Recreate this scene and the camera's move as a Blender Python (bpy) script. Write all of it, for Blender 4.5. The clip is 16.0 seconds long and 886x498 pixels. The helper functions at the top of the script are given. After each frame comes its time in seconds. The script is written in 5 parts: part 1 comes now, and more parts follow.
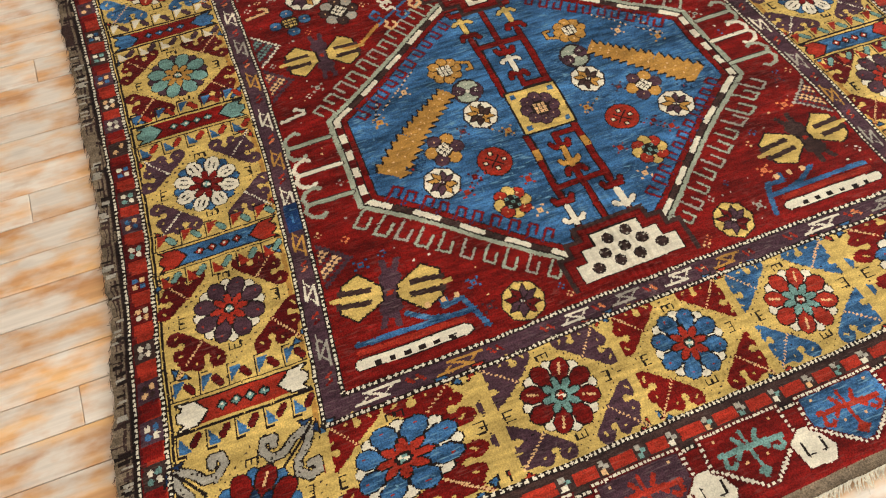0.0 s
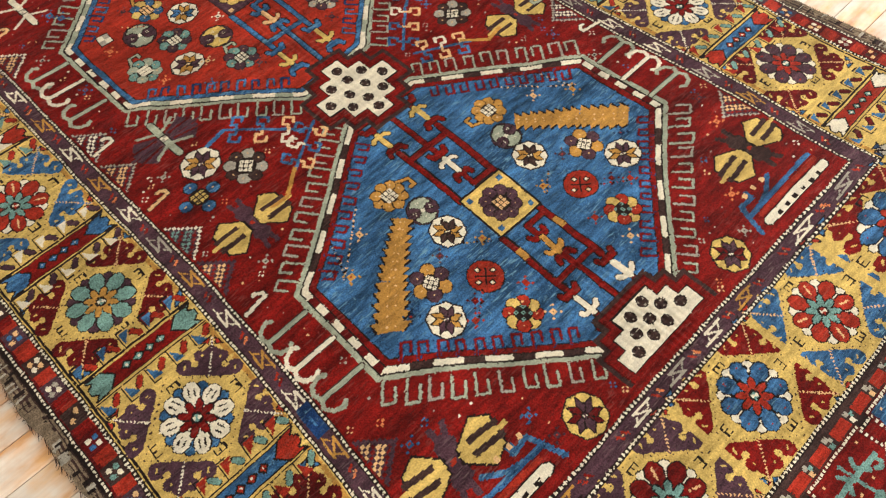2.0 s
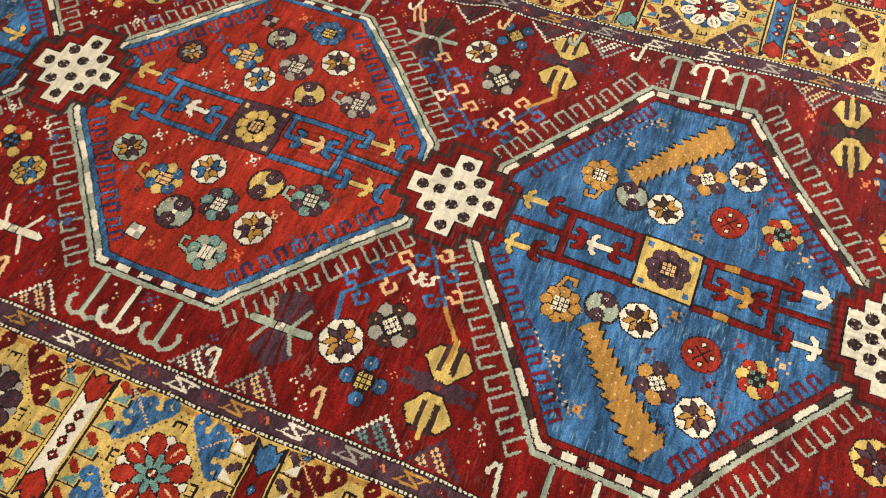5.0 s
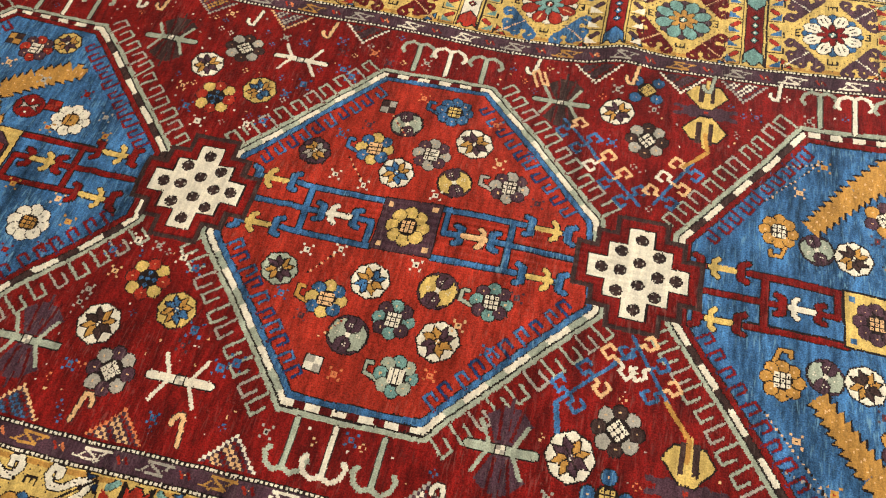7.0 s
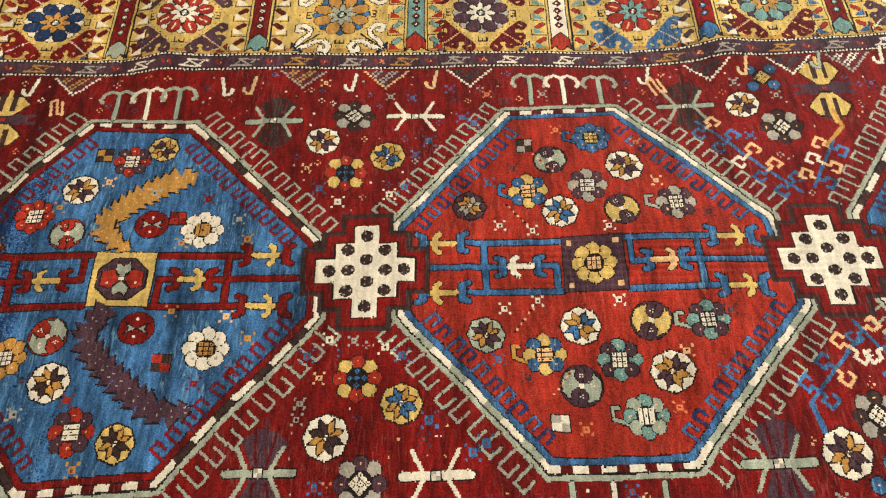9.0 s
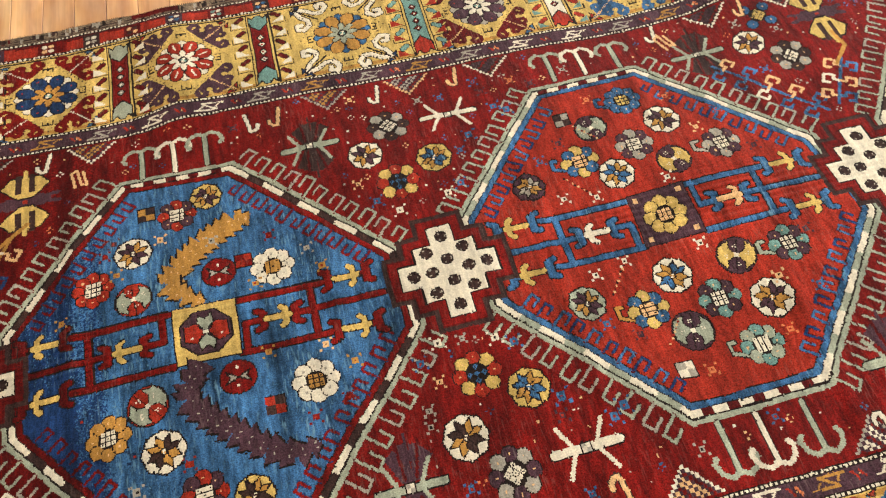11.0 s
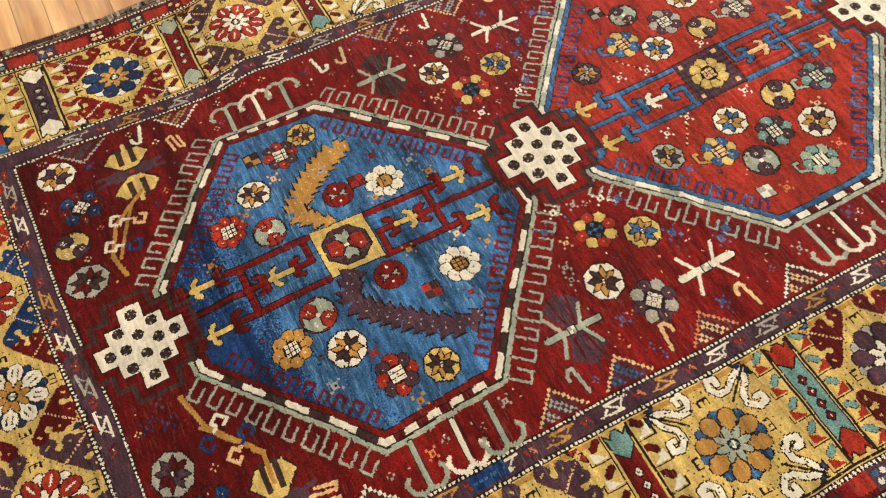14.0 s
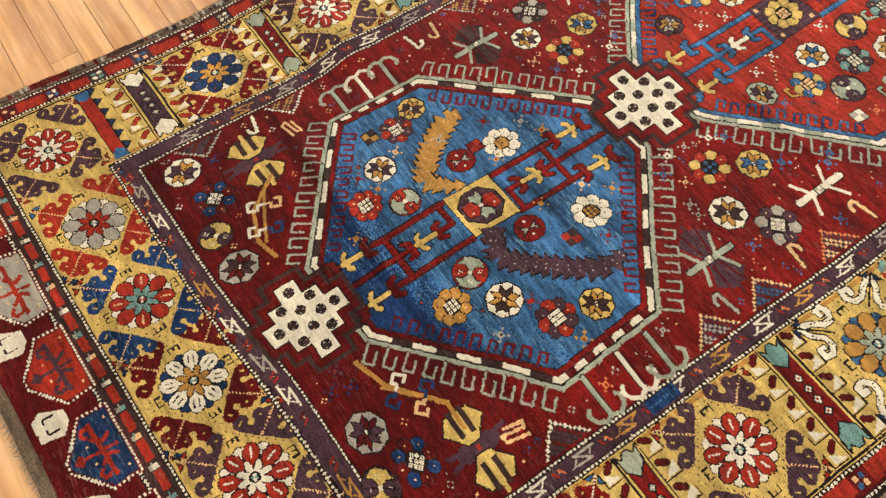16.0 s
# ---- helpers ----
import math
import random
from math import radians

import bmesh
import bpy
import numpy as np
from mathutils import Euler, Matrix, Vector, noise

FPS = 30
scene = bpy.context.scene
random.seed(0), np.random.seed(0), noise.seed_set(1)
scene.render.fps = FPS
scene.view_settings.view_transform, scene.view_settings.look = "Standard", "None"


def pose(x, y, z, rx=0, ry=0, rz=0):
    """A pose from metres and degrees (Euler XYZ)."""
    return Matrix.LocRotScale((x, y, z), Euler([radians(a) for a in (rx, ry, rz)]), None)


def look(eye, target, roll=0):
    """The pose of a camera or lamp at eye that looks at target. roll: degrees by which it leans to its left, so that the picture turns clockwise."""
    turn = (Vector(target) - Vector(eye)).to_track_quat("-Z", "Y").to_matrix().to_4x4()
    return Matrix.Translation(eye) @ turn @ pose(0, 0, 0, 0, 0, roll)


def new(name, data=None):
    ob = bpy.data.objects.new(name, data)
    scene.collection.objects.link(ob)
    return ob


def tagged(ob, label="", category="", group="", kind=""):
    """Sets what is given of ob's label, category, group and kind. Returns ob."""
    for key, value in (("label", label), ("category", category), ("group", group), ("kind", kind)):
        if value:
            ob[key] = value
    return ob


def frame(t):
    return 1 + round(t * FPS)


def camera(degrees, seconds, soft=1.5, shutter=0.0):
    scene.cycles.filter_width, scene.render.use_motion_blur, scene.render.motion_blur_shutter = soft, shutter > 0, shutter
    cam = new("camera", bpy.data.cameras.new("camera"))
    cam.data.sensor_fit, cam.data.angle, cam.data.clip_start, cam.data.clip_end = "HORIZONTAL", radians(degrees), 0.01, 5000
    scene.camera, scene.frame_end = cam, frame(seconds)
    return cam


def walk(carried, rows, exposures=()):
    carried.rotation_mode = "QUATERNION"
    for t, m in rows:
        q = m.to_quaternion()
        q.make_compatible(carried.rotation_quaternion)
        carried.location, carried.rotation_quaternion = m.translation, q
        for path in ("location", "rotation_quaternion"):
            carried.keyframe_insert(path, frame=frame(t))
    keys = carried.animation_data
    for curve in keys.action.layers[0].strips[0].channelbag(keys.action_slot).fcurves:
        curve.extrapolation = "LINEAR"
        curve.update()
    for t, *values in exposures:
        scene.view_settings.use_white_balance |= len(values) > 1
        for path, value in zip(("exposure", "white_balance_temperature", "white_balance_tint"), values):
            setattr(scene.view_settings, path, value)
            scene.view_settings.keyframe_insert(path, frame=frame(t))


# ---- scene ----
cam = camera(57.3, 16.0, soft=1.15)
PATH = [
    (0, (1.708, -0.572, 1.182), (0.718, -0.179, -0.511), -0.1),
    (0.5, (1.598, -0.602, 1.215), (0.649, -0.146, -0.485), -0.2),
    (1, (1.534, -0.668, 1.243), (0.64, -0.119, -0.46), -0.1),
    (1.5, (1.446, -0.72, 1.249), (0.624, -0.066, -0.453), 0.1),
    (2, (1.317, -0.693, 1.223), (0.574, 0.06, -0.474), 0.1),
    (2.5, (1.213, -0.679, 1.233), (0.548, 0.156, -0.458), -0.1),
    (3, (1.11, -0.749, 1.247), (0.522, 0.152, -0.439), -0.2),
    (3.2, (1.047, -0.782, 1.248), (0.51, 0.139, -0.445), 0.7),
    (5.3, (0.595, -0.795, 1.204), (0.256, 0.167, -0.516), 2.0),
    (5.5, (0.552, -0.832, 1.221), (0.218, 0.13, -0.501), 1.7),
    (6, (0.445, -0.864, 1.25), (0.136, 0.107, -0.471), 1.2),
    (6.5, (0.326, -0.797, 1.218), (0.052, 0.179, -0.507), 0.9),
    (7, (0.217, -0.728, 1.208), (-0.013, 0.267, -0.512), 0.5),
    (7.5, (0.094, -0.759, 1.221), (-0.087, 0.249, -0.497), -0.1),
    (8, (-0.059, -0.807, 1.226), (-0.185, 0.212, -0.491), -0.8),
    (8.5, (-0.169, -0.761, 1.213), (-0.238, 0.263, -0.503), -1.3),
    (9, (-0.274, -0.693, 1.214), (-0.277, 0.334, -0.502), -1.2),
    (9.5, (-0.376, -0.715, 1.229), (-0.32, 0.31, -0.488), -1.7),
    (9.7, (-0.425, -0.736, 1.233), (-0.34, 0.293, -0.479), -1.5),
    (11.8, (-0.612, -0.692, 1.16), (-0.34, 0.358, -0.52), -5.8),
    (12, (-0.641, -0.698, 1.17), (-0.352, 0.339, -0.515), -6.0),
    (12.5, (-0.748, -0.744, 1.2), (-0.424, 0.27, -0.493), -6.3),
    (13, (-0.837, -0.794, 1.23), (-0.481, 0.194, -0.472), -6.1),
    (13.5, (-0.909, -0.812, 1.241), (-0.529, 0.155, -0.468), -5.8),
    (14, (-0.966, -0.8, 1.245), (-0.567, 0.154, -0.468), -5.4),
    (14.5, (-0.992, -0.744, 1.239), (-0.59, 0.204, -0.476), -5.8),
    (15, (-1.056, -0.658, 1.247), (-0.645, 0.277, -0.473), -6.4),
    (15.5, (-1.169, -0.683, 1.279), (-0.736, 0.23, -0.446), -6.6),
    (16, (-1.285, -0.715, 1.309), (-0.822, 0.165, -0.426), -7.2),
]
walk(cam, [(t, look(eye, target, roll)) for t, eye, target, roll in PATH], [(0.0, -0.22), (2.5, -0.03), (5.5, 0.21), (12.0, 0.31), (16.0, 0.38)])

# ---- world and light ----
world = bpy.data.worlds.new("sky")
scene.world = world
world.use_nodes = True
wn = world.node_tree.nodes
sky = wn.new("ShaderNodeTexSky")
sky.sky_type = "NISHITA"
sky.sun_disc = False
sky.sun_elevation = radians(38)
sky.sun_rotation = radians(40)
world.node_tree.links.new(sky.outputs[0], wn["Background"].inputs[0])
wn["Background"].inputs[1].default_value = 0.1


def window_light(name, m, sx, sy, power, colour):
    lamp = bpy.data.lights.new(name, "AREA")
    lamp.shape, lamp.size, lamp.size_y, lamp.energy, lamp.color = "RECTANGLE", sx, sy, power, colour
    ob = new(name, lamp)
    ob.matrix_world = m
    return ob


DAY = (1.0, 0.975, 0.94)
# windows out of view; the east one is added to lift the +X end
window_light("daylight_west", look((-4.76, -0.9, 1.6), (0.0, -0.9, 0.9)), 2.9, 1.7, 48, DAY)
window_light("daylight_south", look((0.6, -3.36, 1.6), (0.6, 0.0, 0.6)), 2.9, 1.7, 34, DAY)
window_light("daylight_north", look((1.5, 3.36, 1.6), (1.5, 0.0, 1.0)), 2.9, 1.7, 112, DAY)
window_light("fill_east", look((3.86, 0.6, 1.6), (0.0, 0.6, 1.0)), 2.9, 1.7, 82, DAY)


# ---- materials ----
def lin(r, g, b):
    return tuple((c / 255 / 12.92) if c / 255 <= 0.04045 else ((c / 255 + 0.055) / 1.055) ** 2.4 for c in (r, g, b)) + (1.0,)


def base_material(name):
    m = bpy.data.materials.new(name)
    m.use_nodes = True
    t = m.node_tree
    return m, t, t.nodes["Principled BSDF"]


def node(t, kind, **values):
    n = t.nodes.new(kind)
    for key, value in values.items():
        n.inputs[key].default_value = value
    return n


def mapped(t, source, scale):
    mp = t.nodes.new("ShaderNodeMapping")
    mp.inputs["Scale"].default_value = scale
    t.links.new(source, mp.inputs["Vector"])
    return mp.outputs["Vector"]


def noise_of(t, vector, scale, detail=2.0):
    n = node(t, "ShaderNodeTexNoise", Scale=scale, Detail=detail)
    t.links.new(vector, n.inputs["Vector"])
    return n.outputs["Fac"]


def ranged(t, value, a, b, lo, hi):
    n = t.nodes.new("ShaderNodeMapRange")
    t.links.new(value, n.inputs["Value"])
    for key, v in (("From Min", a), ("From Max", b), ("To Min", lo), ("To Max", hi)):
        n.inputs[key].default_value = v
    return n.outputs["Result"]


def times(t, a, b):
    n = t.nodes.new("ShaderNodeMath")
    n.operation = "MULTIPLY"
    t.links.new(a, n.inputs[0])
    t.links.new(b, n.inputs[1])
    return n.outputs[0]


def wool(name, rgb, streak=0.25, sheen=0.07, worn=0.5, knots=0.45):
    """Hand-spun pile wool: weft-wise abrash, tufts, pale worn specks."""
    m, t, p = base_material(name)
    pos = t.nodes.new("ShaderNodeNewGeometry").outputs["Position"]
    abrash = ranged(t, noise_of(t, mapped(t, pos, (30, 5.5, 1)), 1.0, 5.0), 0.3, 0.7, 1 - streak, 1 + streak)
    fibre = ranged(t, noise_of(t, mapped(t, pos, (120, 30, 60)), 1.0, 5.0), 0.32, 0.68, 1 - streak * 0.85, 1 + streak * 0.85)
    tuft = ranged(t, noise_of(t, pos, 420, 1.0), 0.3, 0.7, 1 - knots, 1 + knots * 0.9)
    # uneven fading and broad pile shading, both put into the colour
    pile_shade = ranged(t, noise_of(t, mapped(t, pos, (11, 7, 1)), 1.0, 4.0), 0.3, 0.7, 1 - streak * 0.7, 1 + streak * 0.6)
    gain = times(t, times(t, times(t, abrash, fibre), tuft), pile_shade)
    mul = t.nodes.new("ShaderNodeVectorMath")
    mul.operation = "SCALE"
    mul.inputs[0].default_value = lin(*rgb)[:3]
    t.links.new(gain, mul.inputs["Scale"])
    wear = ranged(t, noise_of(t, pos, 7, 1.0), 0.4, 0.65, 0.15, 1.0)
    dots = ranged(t, noise_of(t, pos, 150, 1.0), 0.70, 0.77, 0.0, worn)
    hair = ranged(t, noise_of(t, mapped(t, pos, (300, 42, 60)), 1.0, 3.0), 0.555, 0.68, 0.0, worn)
    both = t.nodes.new("ShaderNodeMath")
    both.operation = "MAXIMUM"
    t.links.new(dots, both.inputs[0])
    t.links.new(hair, both.inputs[1])
    speck = times(t, both.outputs[0], wear)
    mix = t.nodes.new("ShaderNodeMix")
    mix.data_type = "RGBA"
    t.links.new(speck, mix.inputs["Factor"])
    t.links.new(mul.outputs[0], mix.inputs["A"])
    mix.inputs["B"].default_value = lin(*[min(255, int(c * 0.55 + k)) for c, k in zip(rgb, (84, 104, 104) if rgb[2] > rgb[0] else (82, 78, 72))])
    t.links.new(mix.outputs["Result"], p.inputs["Base Color"])
    p.inputs["Roughness"].default_value = 0.72
    p.inputs["Specular IOR Level"].default_value = 0.08
    p.inputs["Sheen Weight"].default_value = sheen
    p.inputs["Sheen Roughness"].default_value = 0.45
    p.inputs["Sheen Tint"].default_value = lin(*[min(255, int(c * 0.6 + 100)) for c in rgb])
    bump = node(t, "ShaderNodeBump", Strength=0.8, Distance=0.0016)
    t.links.new(noise_of(t, mapped(t, pos, (700, 420, 500)), 1.0, 2.0), bump.inputs["Height"])
    t.links.new(bump.outputs[0], p.inputs["Normal"])
    return m


CRIMSON, RED, BLUE, NAVY, YELLOW, GOLD, IVORY, GREEN, TEAL, PURPLE, BROWN, BLACK, ORANGE, GREY, DARKRED, SAND, KILIM, INDIGO, CRIMSON_SHADE = range(19)
YARNS = [
    wool("wool_crimson", (104, 16, 13), 0.46, worn=0.36),
    wool("wool_madder_red", (141, 40, 26), 0.38, worn=0.36),
    wool("wool_indigo_blue", (50, 90, 130), 0.58, worn=0.8),
    wool("wool_navy", (24, 44, 76), 0.45),
    wool("wool_yellow", (188, 162, 92), 0.28, worn=0.2, knots=0.26),
    wool("wool_gold", (166, 124, 60), 0.30, worn=0.2, knots=0.26),
    wool("wool_ivory", (208, 202, 182), 0.15, worn=0.0, knots=0.16),
    wool("wool_celadon", (146, 154, 136), 0.24, worn=0.2, knots=0.26),
    wool("wool_teal", (100, 136, 130), 0.28, worn=0.2),
    wool("wool_aubergine", (67, 45, 54), 0.36, worn=0.5),
    wool("wool_brown", (54, 38, 35), 0.34, worn=0.35),
    wool("wool_black_brown", (30, 22, 20), 0.30, worn=0.15),
    wool("wool_orange", (192, 112, 70), 0.24),
    wool("wool_grey", (150, 146, 134), 0.20, knots=0.26),
    wool("wool_dark_red", (80, 13, 13), 0.38),
    wool("wool_sand", (206, 168, 120), 0.18, worn=0.1, knots=0.26),
    wool("wool_kilim_brown", (110, 97, 80), 0.34, worn=0.3),
    # two darker yarns; the west end's painted-in shade is woven from them
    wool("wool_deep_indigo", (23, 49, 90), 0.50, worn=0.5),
    wool("wool_shaded_crimson", (80, 9, 8), 0.42, worn=0.25),
]


def plain_paint(name, rgb, rough=0.8):
    m, t, p = base_material(name)
    pos = t.nodes.new("ShaderNodeNewGeometry").outputs["Position"]
    g = times(t, ranged(t, noise_of(t, pos, 1.3, 3.0), 0.3, 0.7, 0.94, 1.05), ranged(t, noise_of(t, pos, 160, 2.0), 0.3, 0.7, 0.97, 1.03))
    mul = t.nodes.new("ShaderNodeVectorMath")
    mul.operation = "SCALE"
    mul.inputs[0].default_value = lin(*rgb)[:3]
    t.links.new(g, mul.inputs["Scale"])
    t.links.new(mul.outputs[0], p.inputs["Base Color"])
    p.inputs["Roughness"].default_value = rough
    return m


def wood_floor():
    m, t, p = base_material("oak_boards")
    co = t.nodes.new("ShaderNodeTexCoord").outputs["Object"]
    info = t.nodes.new("ShaderNodeObjectInfo")
    shift = t.nodes.new("ShaderNodeVectorMath")
    shift.operation = "MULTIPLY_ADD"
    t.links.new(info.outputs["Random"], shift.inputs[0])
    shift.inputs[1].default_value = (13.0, 37.0, 7.0)
    t.links.new(co, shift.inputs[2])
    v = shift.outputs[0]
    grain = noise_of(t, mapped(t, v, (150, 5, 40)), 1.0, 4.0)
    figure = noise_of(t, mapped(t, v, (30, 3.0, 10)), 1.0, 6.0)
    patch = noise_of(t, mapped(t, v, (26, 12.0, 5)), 1.0, 8.0)
    ramp = t.nodes.new("ShaderNodeValToRGB")
    e = ramp.color_ramp.elements
    e[0].position, e[0].color = 0.30, lin(176, 126, 84)
    e[1].position, e[1].color = 0.72, lin(230, 188, 132)
    mid = e.new(0.5)
    mid.color = lin(206, 158, 108)
    t.links.new(figure, ramp.inputs["Fac"])
    # pale patches over the wood colour, stronger towards +X
    pale_mix = t.nodes.new("ShaderNodeMix")
    pale_mix.data_type = "RGBA"
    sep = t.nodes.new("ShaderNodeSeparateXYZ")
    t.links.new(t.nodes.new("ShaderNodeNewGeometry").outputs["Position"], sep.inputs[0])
    east_gain = ranged(t, sep.outputs["X"], -0.9, 0.2, 0.12, 1.0)
    t.links.new(times(t, ranged(t, patch, 0.36, 0.60, 0.0, 1.0), east_gain), pale_mix.inputs["Factor"])
    t.links.new(ramp.outputs[0], pale_mix.inputs["A"])
    pale_mix.inputs["B"].default_value = lin(214, 205, 192)
    stain = ranged(t, noise_of(t, mapped(t, v, (30, 9, 8)), 1.0, 5.0), 0.30, 0.46, 0.86, 1.0)
    gain = times(t, times(t, stain, ranged(t, grain, 0.3, 0.7, 0.90, 1.07)), ranged(t, info.outputs["Random"], 0, 1, 0.90, 1.12))
    mul = t.nodes.new("ShaderNodeVectorMath")
    mul.operation = "SCALE"
    t.links.new(pale_mix.outputs["Result"], mul.inputs[0])
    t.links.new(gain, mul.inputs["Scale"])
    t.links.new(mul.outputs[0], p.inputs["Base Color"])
    t.links.new(ranged(t, patch, 0.35, 0.7, 0.42, 0.62), p.inputs["Roughness"])
    bump = node(t, "ShaderNodeBump", Strength=0.25, Distance=0.001)
    t.links.new(grain, bump.inputs["Height"])
    t.links.new(bump.outputs[0], p.inputs["Normal"])
    return m


OAK = wood_floor()
PLASTER = plain_paint("white_plaster", (222, 214, 200))
CEILING = plain_paint("ceiling_white", (230, 226, 216))
GAP = plain_paint("dark_subfloor", (46, 32, 22))


# ---- the room ----
def box(bm, x0, y0, z0, x1, y1, z1):
    v = [bm.verts.new((x, y, z)) for z in (z0, z1) for y in (y0, y1) for x in (x0, x1)]
    for f in ((0, 2, 3, 1), (4, 5, 7, 6), (0, 1, 5, 4), (2, 6, 7, 3), (0, 4, 6, 2), (1, 3, 7, 5)):
        bm.faces.new([v[i] for i in f])


def mesh_of(name, bm, *materials):
    me = bpy.data.meshes.new(name)
    bmesh.ops.recalc_face_normals(bm, faces=bm.faces)
    bm.to_mesh(me)
    bm.free()
    for m in materials:
        me.materials.append(m)
    return me


def part(name, bm, material, parent, label=""):
    ob = new(name, mesh_of(name, bm, material))
    ob.parent = parent
    return tagged(ob, label)


X0, X1, Y0, Y1, TOP = -4.6, 3.7, -3.2, 3.2, 2.7
FLOOR = -0.013


def wall(name, boxes, label):
    bm = bmesh.new()
    for x0, y0, z0, x1, y1, z1 in boxes:
        box(bm, x0, y0, z0 if z0 else -0.25, x1, y1, z1)
    tagged(new(name, mesh_of(name, bm, PLASTER)), label, "wall", kind="structure")


wall("wall_north", [(X0, Y1, 0, 0.0, Y1 + 0.2, TOP), (3.0, Y1, 0, X1, Y1 + 0.2, TOP), (0.0, Y1, 0, 3.0, Y1 + 0.2, 0.7), (0.0, Y1, 2.5, 3.0, Y1 + 0.2, TOP)], "plain white plaster wall with a wide window opening")
wall("wall_west", [(X0 - 0.2, Y0, 0, X0, -2.4, TOP), (X0 - 0.2, 0.6, 0, X0, Y1, TOP), (X0 - 0.2, -2.4, 0, X0, 0.6, 0.7), (X0 - 0.2, -2.4, 2.5, X0, 0.6, TOP)], "plain white plaster wall with an assumed window opening")
wall("wall_south", [(X0, Y0 - 0.2, 0, -0.9, Y0, TOP), (2.1, Y0 - 0.2, 0, X1, Y0, TOP), (-0.9, Y0 - 0.2, 0, 2.1, Y0, 0.7), (-0.9, Y0 - 0.2, 2.5, 2.1, Y0, TOP)], "plain white plaster wall with an assumed window opening")
# opening added for the east fill lamp
wall("wall_east", [(X1, Y0, 0, X1 + 0.2, -0.9, TOP), (X1, 2.1, 0, X1 + 0.2, Y1, TOP), (X1, -0.9, 0, X1 + 0.2, 2.1, 0.7), (X1, -0.9, 2.5, X1 + 0.2, 2.1, TOP)], "plain white plaster wall with an assumed window opening")
bm = bmesh.new()
box(bm, X0 - 0.2, Y0 - 0.2, TOP, X1 + 0.2, Y1 + 0.2, TOP + 0.2)
tagged(new("ceiling", mesh_of("ceiling", bm, CEILING)), "plain white ceiling of the room", "ceiling", kind="structure")
bm = bmesh.new()
box(bm, X0 - 0.2, Y0 - 0.2, -0.25, X1 + 0.2, Y1 + 0.2, FLOOR - 0.021)
floor = tagged(new("floor", mesh_of("floor", bm, GAP)), "worn honey-coloured hardwood strip floor under the rug", "floor", kind="structure")

# ---- the rug: a grid of knots ----
KNOT = 0.0021
U0, U1, V0, V1 = -1.735, 1.612, -0.820, 0.820
NU, NV = int((U1 - U0) / KNOT), int((V1 - V0) / KNOT)
UC = U0 + (np.arange(NU) + 0.5) * KNOT
VC = V0 + (np.arange(NV) + 0.5) * KNOT
COL = np.full((NU, NV), CRIMSON, np.int8)
PID = np.zeros((NU, NV), np.int32)
PARTS = []


def piece(name, parent=-1, label=""):
    PARTS.append((name, parent, label))
    return len(PARTS) - 1


def ramp01(x, a, b):
    x = np.clip((x - a) / (b - a), 0, 1)
    return x * x * (3 - 2 * x)


def spread(u, v):
    """How far the cloth is pulled outwards near its long edges."""
    far = -0.012 + 0.085 * np.clip(u / 1.2, 0, 1.5) ** 1.6 + 0.02 * np.clip((-u - 0.9) / 0.5, 0, 2) ** 2
    near = 0.013 + 0.055 * np.clip((u - 0.4) / 0.8, 0, 2) ** 2 + 0.016 * np.clip((-u - 0.9) / 0.5, 0, 2) ** 2
    k = ramp01(np.abs(v), 0.26, 0.47)
    return np.where(v > 0, far, -near) * k


def warp(u, v):
    bow = 0.09 * v * np.exp(-(v / 0.25) ** 2) * np.exp(-((u + 1.325) / 0.05) ** 2)
    return u - bow - 0.055 * v * ramp01(-u, 1.05, 1.32) - 0.012 * ramp01(u, 1.0, 1.2) * v, v + spread(u, v)


def unwarp(x, y):
    u, v = x, y
    for _ in range(4):
        a, b = warp(u, v)
        u, v = u + x - a, v + y - b
    return float(u), float(v)


